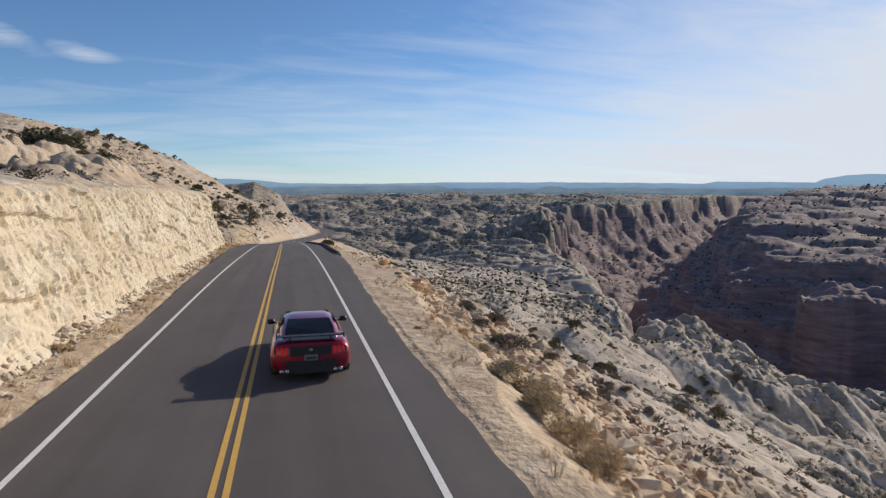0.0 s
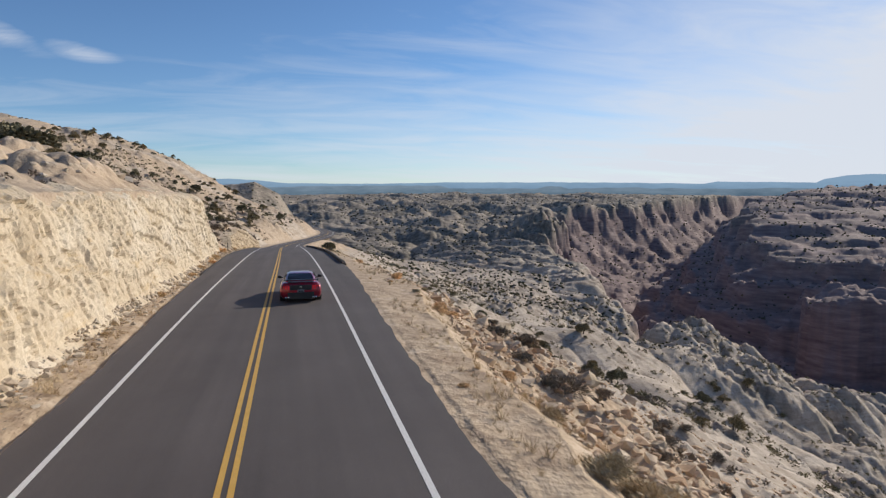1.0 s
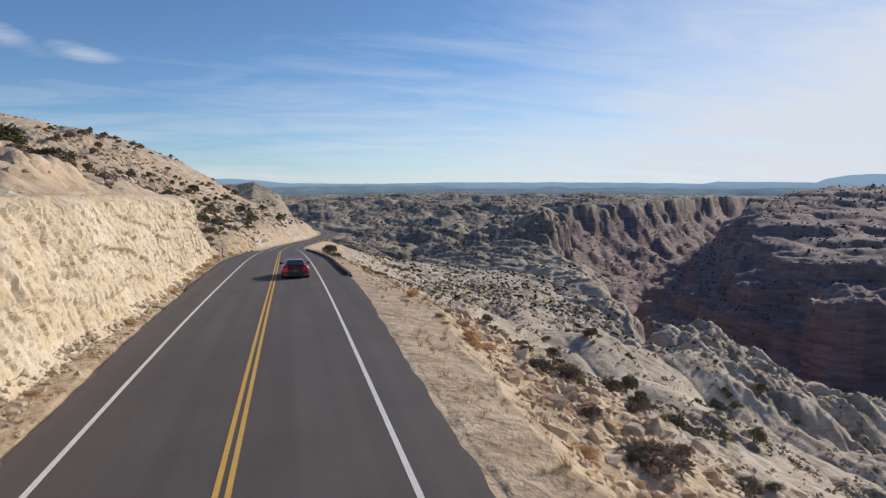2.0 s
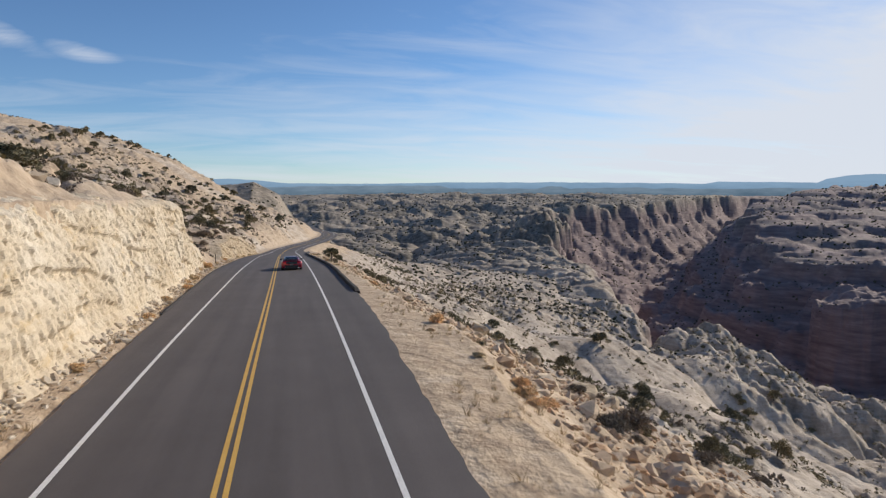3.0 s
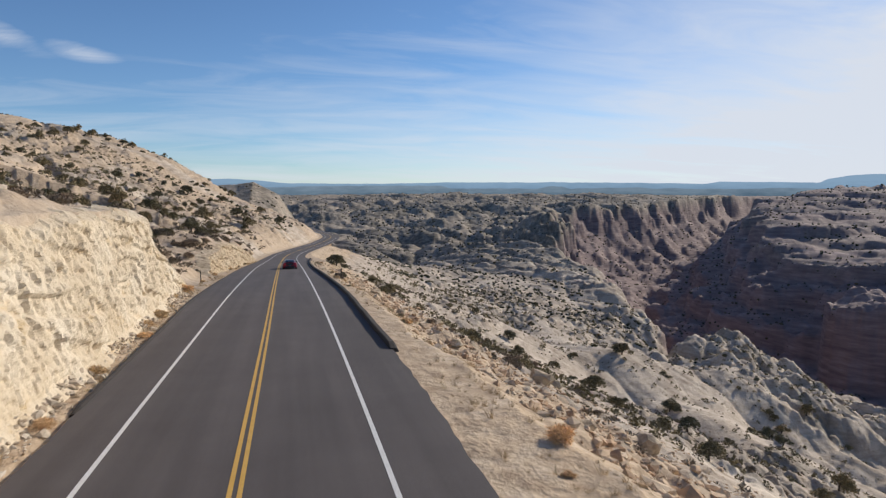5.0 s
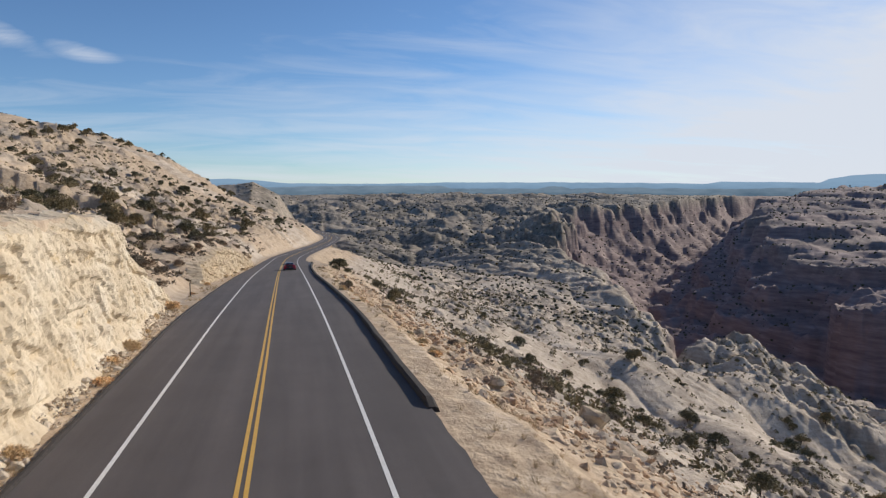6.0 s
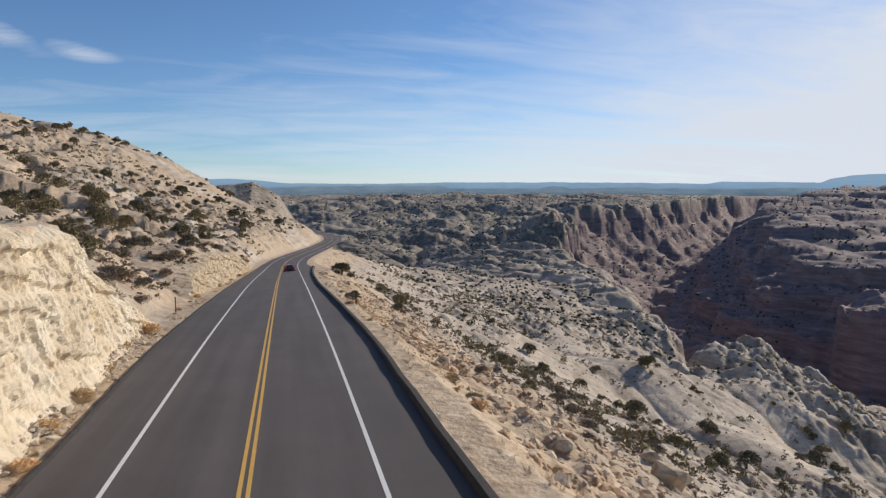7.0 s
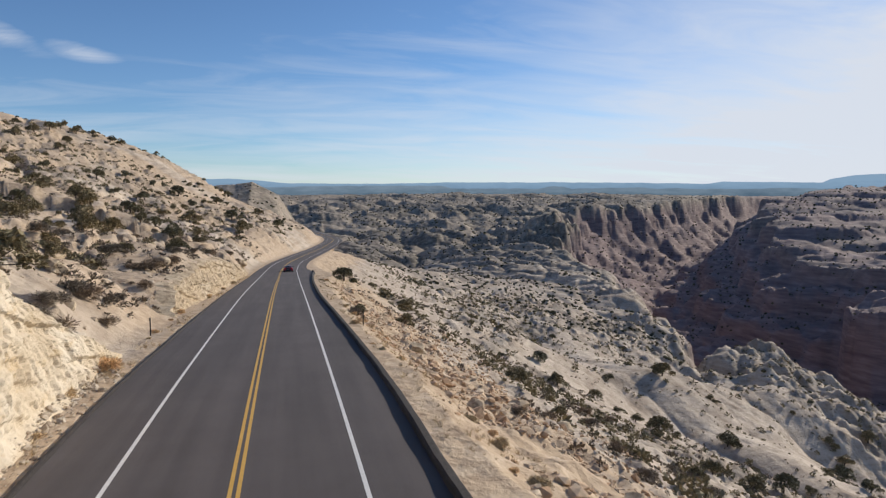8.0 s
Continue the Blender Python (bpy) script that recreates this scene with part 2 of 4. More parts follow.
def land(x, y):
    """Height of the ground, and how much of it is dirt, red rock and scrub."""
    l, rz = x - road_x(y), road_z(y)
    dist = np.hypot(x, y)
    # canyon side
    sh = shoulder(y) + 0.5 * fbm(x * 0 + 3.1, y, 6, 3)
    out = np.maximum(l - sh, 0)
    right = rz - 0.05 - 0.06 * np.clip(l - 4.2, 0, 4) + fall(np.where(l > sh, 5.2 + out, 4.2)) * fall_along(y)
    # past this break the slope steepens towards the gorge
    right = right - np.minimum(0.42 * np.maximum(0.8 * l - 0.6 * (y - 170) - 88, 0), 60) * step(l, 60, 140)
    # hill side
    foot, cut = cut_foot(y), cut_height(y)
    up = np.maximum(-l - foot, 0)
    tall = 1 + 0.52 * step(y, 190, 440) * step(-l, 40, 92)
    bank = cut * np.clip((up - 0.55) / 0.9, 0, 1)
    high = np.where(cut > 0.05, np.maximum(bank + np.where(up > 1.5, 1, 0) * 0.16 * np.maximum(up - 1.5, 0), np.where(up > 2.2, rise_near(np.maximum(up - 2.2, 0)) * tall * np.where(y < 100, 0.55, 0.82), 0)), rise_near(up) * tall)
    high = np.minimum(high, 80) * (1 - step(y, 430, 690))
    left = rz - 0.05 + high
    z = np.where(l > 0, right, left)
    # the hill ends and the tableland begins
    lo = step(dist, 290, 660) * np.where(l > 0, 1, step(y, 480, 800))
    z = z * (1 - lo) + plateau(dist) * lo
    # a second pale ridge behind the hill
    ridge = 14 - 0.55 * np.maximum(x + 44, 0) - 0.10 * np.maximum(-44 - x, 0) - 1.1 * np.maximum(x + 12, 0) - 0.30 * np.abs(y - 900)
    pale = step(ridge - z, -26, 4)
    z = np.maximum(z, ridge)
    # relief: long ridges that run down towards the gorge, smooth slabs between
    side = np.where(l > 0, step(l, 17, 62), step(-l, 7.5, 22))
    hill = step(-l, 0, 1)
    u, v = 0.48 * x - 0.88 * y, 0.88 * x + 0.48 * y
    bent = 9 * fbm(x, y, 60, 2)
    big = domes(u * 0.42, v + bent, 58, 3, 0.40) - 0.6
    mid = domes(u * 0.6 + 40, v + bent * 0.5, 19, 3, 0.5) - 0.66
    slab = slabs(x, y)
    small = fbm(x, y, 3.0, 5, 0.62)
    rugged = np.where(l > 0, 0.42 + 0.75 * step(l, 105, 190), 1)
    z = z + side * (big * 11.0 * (1 - 0.6 * hill) + mid * 4.2 * (1 - 0.9 * slab) * (1 - 0.55 * hill)) * (1 - 0.2 * lo) * rugged * (1 - 0.8 * pale)
    blocks = fbm(x + 70, y, 7.5, 4, 0.6)
    z = z + side * (1 - slab) * np.abs(blocks) * (1.4 - 0.6 * hill) * (1 - 0.5 * lo)
    z = z + small * (0.05 + (0.40 - 0.08 * hill) * side * (1 - 0.8 * slab)) * np.where(np.abs(l) < 6.0, 0.25, 1)
    # broken outcrops above the road
    crop = np.maximum(domes(x * 1.1, y * 0.7, 7.5, 3, 0.5) - 0.62, -0.2)
    z = z + hill * step(up, 1.5, 4) * (1 - step(up, 26, 45)) * crop * 2.0 * step(fbm(x, y + 40, 22, 2), -0.35, 0.2)
    # talus is lumpy
    lumps = step(l - sh, 0.5, 3) * (1 - step(l - sh, 16, 24)) * np.where(l > 0, 1, 0)
    z = z + lumps * (0.45 * fbm(x, y, 2.4, 3, 0.6) + 0.7 * fbm(x, y * 0.6, 9, 2))
    # ledges of bedded rock on the hill
    bed = (z + 1.6 * fbm(x, y, 26, 3)) / 2.1
    ledge = (bed - np.floor(bed))
    z = z + hill * step(up, 2.0, 8) * (step(ledge, 0.62, 0.98) - ledge) * 1.25 * (0.5 + 0.7 * step(fbm(x - 70, y, 40, 2), -0.2, 0.3))
    far = step(dist, 350, 900)
    huge = domes(u * 0.55, v, 190, 4, 0.5) - 0.66
    bearing = np.degrees(np.arctan2(x, y))
    z = z + far * (1 - 0.9 * pale) * huge * (32 - 18 * step(bearing, 27, 33)) * (1 - 0.55 * step(dist, 1600, 3000))
    # bulbous knobs along the near rim
    knobs = domes(x, y * 0.9, 33, 3, 0.42) - 0.5
    z = z + 8 * knobs * step(l, 125, 185) * (1 - step(dist, 420, 560))
    # a saddle behind the knobs
    z = z - 11 * np.exp(-(((x - 178) / 58) ** 2 + ((y - 262) / 58) ** 2))
    # a broad dome beyond the gorge
    z = z + 62 * np.exp(-(((x - 1180) / 380) ** 2 + ((y - 1060) / 300) ** 2)) + 22 * np.exp(-(((x - 800) / 150) ** 2 + ((y - 880) / 170) ** 2))
    # cliff bands across the gorge
    across = step(bearing, 36, 40) * step(dist, 560, 760)
    tier = (z + 5 * fbm(x, y, 90, 3)) / 17
    z = z + across * 17 * (step(tier - np.floor(tier), 0.66, 0.86) - (tier - np.floor(tier))) * (0.25 + 0.4 * fbm(x + 33, y, 160, 2))
    # a promontory of crags
    crag = 30 * np.exp(-(((x - 400) / 85) ** 2 + ((y - 930) / 150) ** 2)) * (0.3 + 1.1 * domes(x, y, 52, 3))
    z = z + np.where(crag > 2, 8 * np.floor(crag / 8) + 8 * step(crag / 8 - np.floor(crag / 8), 0.6, 0.9), crag * 0)
    # gorge
    away = step(dist, 300, 700)
    jut = (4 + 22 * away) * fbm(x, y, 110, 3) + (2 + 6 * away) * fbm(x, y + 300, 48, 2)
    gx, gy = x + jut, y + (4 + 22 * away) * fbm(x + 900, y, 110, 3)
    in_gorge = inside(gx, gy, NEAR_RIM + FAR_RIM[::-1])
    floor_z = -208 + 9 * fbm(x, y, 60, 4)
    rough = 1 + 0.14 * fbm(x, y, 75, 3)
    inward, up_gorge = off_line(gx, gy, NEAR_RIM) * rough, 0.5 * step(dist, 1080, 1300)
    dropped = np.minimum(near_drop(inward) * (1 - up_gorge) + step(inward, -60, 330) * up_gorge * step(inward, 0, 25), far_drop(off_line(gx, gy, FAR_RIM) * rough))
    red = np.where(in_gorge, step(dropped, 0.02, 0.12), 0)
    z = np.where(in_gorge, z + (np.minimum(floor_z, z) - z) * dropped + 5 * fbm(x, y, 22, 4) * step(dropped, 0, 0.1), z)
    # a red butte that stands out from the far wall
    ring = np.hypot((x - 545) / 88, (y - 482) / 44) + 0.10 * fbm(x, y, 50, 3) + 0.05 * (domes(x, y, 16, 2) - 0.6)
    top = -92 + 9 * fbm(x, y, 34, 4) - 6 * np.minimum(ring, 1.0) ** 2
    butte = np.where(ring < 0.93, top, np.where(ring < 1.0, top - 70 * step(ring, 0.93, 1.0), top - 70 - 95 * (ring - 1.0)))
    red = np.where(butte > z, 1.0, red)
    z = np.maximum(z, butte)
    # dark red laid over the far side also stands in for its shade
    red = np.maximum(red, across * (0.7 + 0.3 * step(fbm(x, y, 70, 3), -0.4, 0.3)))
    # under the road the ground stays below the asphalt
    under = (l > road_left(y) - 0.3) & (l < road_right(y) + 0.3) & (y < 640)
    z = np.where(under, np.minimum(z, rz - 0.11), z)
    dirt = np.where(l > 0, 1 - step(l - sh + 3.5 * fbm(x, y, 9, 3), 7, 12.5), np.maximum(1 - step(-l, 5.5, 7.5), 0.75 * step(fbm(x + 9, y, 33, 3), -0.6, 0.2))) * (1 - step(dist, 500, 700))
    # extra scrub past bearing 36 is partly painted shade for that slope
    scrub = np.clip((0.58 + 0.40 * step(fbm(x - 500, y, 120, 4), -0.2, 0.3)) * far * (1 + 0.5 * step(bearing, 36, 40)) + (0.10 * hill + 0.50 * side * (1 - slab)) * step(fbm(x, y, 14, 3), -0.1, 0.3) * (1 - far), 0, 1) * 0.9
    return z, dirt, red, scrub


def build_ground():
    ang = np.concatenate([np.arange(-180, -70, 4.0), np.arange(-70, -27, 0.8), np.arange(-27, 55, 0.118), np.arange(55, 90, 0.8), np.arange(90, 180.1, 4.0)])
    rad = np.concatenate([[0.05], np.geomspace(2.5, 12, 16), np.arange(12.3, 130, 0.32), np.geomspace(130.4, 900, 440), np.geomspace(905, 4900, 200)])
    a, r = np.meshgrid(np.radians(ang), rad)
    x, y = 1.0 + r * np.sin(a), -6.0 + r * np.cos(a)
    z, dirt, red, scrub = land(x, y)
    rows, cols = x.shape
    me = bpy.data.meshes.new("ground")
    co = np.stack([x.ravel(), y.ravel(), z.ravel()], 1).astype(np.float32)
    i = np.arange(rows * cols).reshape(rows, cols)
    quads = np.stack([i[:-1, :-1], i[:-1, 1:], i[1:, 1:], i[1:, :-1]], -1)[:, :, ::-1].reshape(-1, 4)
    n = len(quads)
    me.vertices.add(len(co)), me.loops.add(4 * n), me.polygons.add(n)
    me.vertices.foreach_set("co", co.ravel())
    me.loops.foreach_set("vertex_index", quads.ravel().astype(np.int32))
    me.polygons.foreach_set("loop_start", np.arange(0, 4 * n, 4, dtype=np.int32))
    me.polygons.foreach_set("use_smooth", np.ones(n, dtype=bool))
    for name, v in (("dirt", dirt), ("red", red), ("scrub", scrub)):
        me.attributes.new(name, "FLOAT", "POINT").data.foreach_set("value", v.ravel().astype(np.float32))
    me.update(calc_edges=True)
    me.materials.append(GROUND)
    return tagged(new("ground", me), "pale slickrock canyon land with red gorge walls and dry scrub", "ground", kind="structure")


build_ground()


def mesh_from(name, verts, faces, material, smooth=False):
    me = bpy.data.meshes.new(name)
    me.from_pydata([tuple(map(float, v)) for v in verts], [], faces)
    if smooth:
        me.polygons.foreach_set("use_smooth", [True] * len(me.polygons))
    me.materials.append(material)
    me.update()
    return me


def ribbon(name, y0, y1, left, right, lift, material, dy=2.0, thick=0.0):
    """A strip along the road between two offsets from its middle."""
    ys = np.arange(y0, y1 + dy / 2, dy)
    verts, faces = [], []
    n = 4 if thick else 2
    for y in ys:
        cx, cz = float(road_x(y)), float(road_z(y))
        a, b = (left(y), right(y)) if callable(left) else (left, right)
        slope = float(road_x(y + 1) - road_x(y - 1)) / 2
        for o in (a, b):
            verts.append((cx + o, y - o * slope, cz + lift))
        if thick:
            for o in (b, a):
                verts.append((cx + o, y - o * slope, cz + lift - thick))
    for k in range(len(ys) - 1):
        p, q = k * n, (k + 1) * n
        for j in range(n if thick else 1):
            faces.append((p + j, p + (j + 1) % n, q + (j + 1) % n, q + j))
    return mesh_from(name, verts, faces, material, not thick)


def build_road():
    def ragged_left(y):
        return float(road_left(y)) + 0.07 * float(perlin(np.array(y * 0.9), np.array(3.3)))

    def ragged_right(y):
        return float(road_right(y)) + (0.09 if y < 57 else 0.02) * float(perlin(np.array(y * 0.9), np.array(8.3)))
    road = tagged(new("road", ribbon("road", -60, 620, ragged_left, ragged_right, 0.0, ASPHALT, 0.5, 0.14)), "worn grey asphalt two lane road with paved edges", "road", kind="structure")
    for name, a, b, paint in (("edge_line", -3.26, -3.14, WHITE), ("edge_line", 3.14, 3.26, WHITE), ("centre_line", -0.155, -0.05, YELLOW), ("centre_line", 0.05, 0.155, YELLOW)):
        line = new(name, ribbon(name, -60, 620, a, b, 0.006, paint, 1.0))
        line.parent = road
        tagged(line, "thin white painted edge line" if paint == WHITE else "one of two yellow painted centre stripes")
    return road


ROAD = build_road()


def part(name, bm, material, parent, label="", smooth=False):
    """Links a bmesh as one mesh object under a thing or a part."""
    me = bpy.data.meshes.new(name)
    bm.to_mesh(me)
    bm.free()
    if smooth:
        me.polygons.foreach_set("use_smooth", [True] * len(me.polygons))
    me.materials.append(material)
    ob = new(name, me)
    ob.parent = parent
    return tagged(ob, label)


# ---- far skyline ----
# Self-lit colour with the blue air haze painted in, shifting with height.
def haze_glow(name, low, high, z0, z1):
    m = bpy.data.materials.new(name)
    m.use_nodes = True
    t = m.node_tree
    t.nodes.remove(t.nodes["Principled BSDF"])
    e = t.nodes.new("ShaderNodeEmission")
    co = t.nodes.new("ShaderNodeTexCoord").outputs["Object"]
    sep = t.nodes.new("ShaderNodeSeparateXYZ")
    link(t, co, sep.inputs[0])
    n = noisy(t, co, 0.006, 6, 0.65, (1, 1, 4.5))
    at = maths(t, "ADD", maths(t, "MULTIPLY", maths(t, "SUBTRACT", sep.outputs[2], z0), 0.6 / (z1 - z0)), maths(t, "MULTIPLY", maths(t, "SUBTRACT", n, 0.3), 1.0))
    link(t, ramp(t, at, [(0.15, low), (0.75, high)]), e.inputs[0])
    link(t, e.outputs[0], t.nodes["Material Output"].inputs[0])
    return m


def skyline(name, label, dist, foot, profile, material, jag):
    """A far tableland edge: heights against bearing, with a front that leans back."""
    verts, faces = [], []
    bearings = np.arange(-60, 80, 0.12)
    f = table(profile)
    for k, b in enumerate(bearings):
        h = float(f(b)) + jag * float(fbm(np.array(b), np.array(2.0), 2.2, 4))
        s, c = sin(radians(b)), cos(radians(b))
        for d, z in ((dist - 60, foot), (dist - 25, foot + (h - foot) * 0.55), (dist, h), (dist + 90, h + 1), (dist + 100, foot)):
            verts.append((d * s, d * c, z))
    n = len(bearings)
    for k in range(n - 1):
        for j in range(4):
            faces.append((k * 5 + j, (k + 1) * 5 + j, (k + 1) * 5 + j + 1, k * 5 + j + 1))
    ob = new(name, mesh_from(name, verts, faces, material))
    return tagged(ob, label, "distance", kind="structure")


# the haze lies in these glowing colours, not in the air
skyline("backdrop", "far tablelands along the skyline, blue haze painted in", 4750, -120,
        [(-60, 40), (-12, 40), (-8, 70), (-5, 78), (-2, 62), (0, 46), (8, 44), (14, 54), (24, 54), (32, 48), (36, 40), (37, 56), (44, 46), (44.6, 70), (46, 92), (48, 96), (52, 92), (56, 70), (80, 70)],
        haze_glow("painted blue haze", (0.16, 0.26, 0.38), (0.23, 0.35, 0.49), -20, 60), 3.0)
skyline("backdrop.001", "dark green and grey mesas before the skyline, haze painted in", 4200, -140,
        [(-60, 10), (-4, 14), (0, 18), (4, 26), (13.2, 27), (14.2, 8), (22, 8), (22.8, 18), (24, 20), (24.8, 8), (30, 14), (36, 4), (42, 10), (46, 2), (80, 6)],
        haze_glow("painted haze mesas", (0.075, 0.125, 0.18), (0.19, 0.26, 0.33), -60, 40), 5.0)


# ---- rock faces beside the road ----
def cream_colour(t, co):
    base = ramp(t, noisy(t, co, 0.35, 6), [(0.3, (0.55, 0.44, 0.30)), (0.5, (0.65, 0.545, 0.395)), (0.7, (0.72, 0.635, 0.50))])
    ochre = ramp(t, noisy(t, co, 0.9, 6, 0.65, (0.6, 0.5, 1.5)), [(0.56, (0,) * 3), (0.72, (0.75,) * 3)])
    base = mix(t, ochre, base, (0.56, 0.40, 0.20))
    dark = ramp(t, noisy(t, co, 2.4, 7, 0.7, (1.2, 1.3, 0.5)), [(0.34, (0.50, 0.42, 0.34)), (0.42, (1,) * 3)])
    return mix(t, 0.4, base, dark, "MULTIPLY")


def tan_colour(t, co):
    base = ramp(t, noisy(t, co, 0.25, 6), [(0.3, (0.44, 0.34, 0.22)), (0.5, (0.54, 0.43, 0.29)), (0.7, (0.60, 0.51, 0.38))])
    dark = ramp(t, noisy(t, co, 1.6, 7, 0.7), [(0.36, (0.45, 0.40, 0.36)), (0.52, (1,) * 3)])
    return mix(t, 0.8, base, dark, "MULTIPLY")


CREAM = surface("cream sandstone", cream_colour, 0.95, bump=0.09, bump_scale=3.6)
TAN = surface("ochre sandstone", tan_colour, 0.95, bump=0.08, bump_scale=4)


def rock_face(name, label, y0, y1, material, cell, relief):
    """A blasted face: leaning back, with pick-like hollows, slanting ribs and ledges."""
    ys, hs = np.arange(y0, y1 + cell, cell), np.linspace(0, 1, 72)
    yy, hh = np.meshgrid(ys, hs, indexing="ij")
    tall = cut_height(yy) + 0.35 * fbm(yy, yy * 0 + 9.0, 2.3, 3) * np.clip(cut_height(yy), 0, 1)
    h = hh * tall
    slant = yy + 0.35 * h
    ribs = domes(slant, h * 0.16 + 7, 1.5, 4, 0.55) - 0.7
    broad = fbm(yy, h * 0.5 + 40, 7, 3)
    pits = 0.22 * step(perlin(slant / 0.55, h / 1.1), 0.30, 0.38) + 0.14 * step(perlin(slant / 0.24 + 50, h / 0.5), 0.26, 0.36)
    chips = domes(slant, h * 0.7 + 3, 0.55, 2, 0.6) - 0.6
    ledge = step(perlin(yy / 6, h / 0.9 + 0.15 * yy), 0.05, 0.3)
    inset = 1.25 * hh ** 1.2 * np.minimum(tall / 4.5, 1.0) + relief * (-0.20 * ribs - 0.45 * broad + 0.55 * pits + 0.22 * ledge - 0.16 * chips) * np.minimum(1, 0.35 + hh * 2.5)
    round_top = 0.55 * np.maximum(hh - 0.93, 0) / 0.07
    foot = 0.5 * np.maximum(0.1 - hh, 0) / 0.1
    l = -(cut_foot(yy) + inset + round_top - foot)
    l = np.where(hh >= 0.999, l - 0.9, l)
    x = road_x(yy) + l
    z = road_z(yy) - 0.25 + h + 0.25 * hh + np.where(hh >= 0.999, 0.12, 0)
    rows, cols = x.shape
    i = np.arange(rows * cols).reshape(rows, cols)
    quads = np.stack([i[:-1, :-1], i[1:, :-1], i[1:, 1:], i[:-1, 1:]], -1).reshape(-1, 4)
    me = mesh_from(name, np.stack([x.ravel(), yy.ravel(), z.ravel()], 1), quads.tolist(), material)
    return tagged(new(name, me), label, "rock face", kind="structure")


rock_face("rock_cut", "cream sandstone road cut, pitted and ribbed", -20, 90, CREAM, 0.115, 0.8)
rock_face("rock_cut.001", "low ochre sandstone road cut beside the bend", 106, 186, TAN, 0.22, 1.0)


# ---- kerbs ----
def kerb(name, label, y0, y1, offset, height, width):
    ys = np.arange(y0, y1 + 0.1, 0.6)
    verts, faces = [], []
    for k, y in enumerate(ys):
        o = float(offset(y)) + 0.03 * float(perlin(np.array(y * 0.9), np.array(1.7)))
        end = min(1.0, 0.35 + (y - y0) / 1.0, 0.35 + (y1 - y) / 1.0)
        hgt = height * end * (1 + 0.12 * float(perlin(np.array(y * 0.5), np.array(5.7))))
        cx, cz = float(road_x(y)), float(road_z(y))
        side = 1 if o > 0 else -1
        for dx, dz in ((0, -0.12), (0.02, hgt * 0.75), (0.07, hgt), (width * 0.75, hgt * 0.96), (width, hgt * 0.6), (width + 0.08, -0.15)):
            verts.append((cx + o + side * dx, y, cz - 0.06 + dz))
    for k in range(len(ys) - 1):
        for j in range(5):
            faces.append((k * 6 + j, k * 6 + j + 1, (k + 1) * 6 + j + 1, (k + 1) * 6 + j))
    for k in (0, len(ys) - 1):
        faces.append(tuple(k * 6 + j for j in range(6)))
    return tagged(new(name, mesh_from(name, verts, faces, KERB)), label, "kerb", kind="structure")


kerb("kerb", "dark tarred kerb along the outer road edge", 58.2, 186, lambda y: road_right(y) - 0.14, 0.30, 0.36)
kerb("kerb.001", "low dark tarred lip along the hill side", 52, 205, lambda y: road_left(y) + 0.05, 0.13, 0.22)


# ---- loose rock ----
def lump(rng, flat=0.7, cuts=1):
    """An angular stone about 1 m across: corners and triangles."""
    bm = bmesh.new()
    bmesh.ops.create_icosphere(bm, subdivisions=cuts, radius=0.5)
    planes = [Vector(rng.normal(size=3)).normalized() for _ in range(7)]
    for v in bm.verts:
        for p in planes:
            over = v.co.dot(p) - 0.33
            if over > 0:
                v.co -= p * over
        v.co *= 1 + 0.16 * rng.normal() * (0.6 if cuts > 1 else 1)
        v.co.z *= flat
    bm.verts.ensure_lookup_table()
    vs = np.array([v.co[:] for v in bm.verts])
    fs = np.array([[v.index for v in f.verts] for f in bm.faces])
    bm.free()
    return vs, fs


def spin(rng, n):
    a = rng.rand(n) * 2 * pi
    b = (rng.rand(n) - 0.5) * 1.2
    ca, sa, cb, sb = np.cos(a), np.sin(a), np.cos(b), np.sin(b)
    m = np.zeros((n, 3, 3))
    m[:, 0, 0], m[:, 0, 1], m[:, 0, 2] = ca, -sa * cb, sa * sb
    m[:, 1, 0], m[:, 1, 1], m[:, 1, 2] = sa, ca * cb, -ca * sb
    m[:, 2, 1], m[:, 2, 2] = sb, cb
    return m


def heap(name, label, category, kinds, spots, sizes, material, rng, smooth=False, stretch=None):
    """Many small alike pieces in one mesh, each set on the ground."""
    verts, faces, at = [], [], 0
    pick = rng.randint(0, len(kinds), len(spots))
    for k, (vs, fs) in enumerate(kinds):
        here = np.where(pick == k)[0]
        if not len(here):
            continue
        m = spin(rng, len(here)) * sizes[here][:, None, None]
        if stretch is not None:
            m[:, 2, :] *= stretch
        p = np.einsum("nij,vj->nvi", m, vs) + spots[here][:, None, :]
        verts.append(p.reshape(-1, 3))
        faces.append((fs[None] + (at + np.arange(len(here)) * len(vs))[:, None, None]).reshape(-1, fs.shape[1]))
        at += len(here) * len(vs)
    co, tri = np.concatenate(verts).astype(np.float32), np.concatenate(faces).astype(np.int32)
    me = bpy.data.meshes.new(name)
    w = tri.shape[1]
    me.vertices.add(len(co)), me.loops.add(w * len(tri)), me.polygons.add(len(tri))
    me.vertices.foreach_set("co", co.ravel())
    me.loops.foreach_set("vertex_index", tri.ravel())
    me.polygons.foreach_set("loop_start", np.arange(0, w * len(tri), w, dtype=np.int32))
    me.polygons.foreach_set("use_smooth", np.full(len(tri), smooth))
    me.update(calc_edges=True)
    me.materials.append(material)
    return tagged(new(name, me), label, category, kind="stuff")


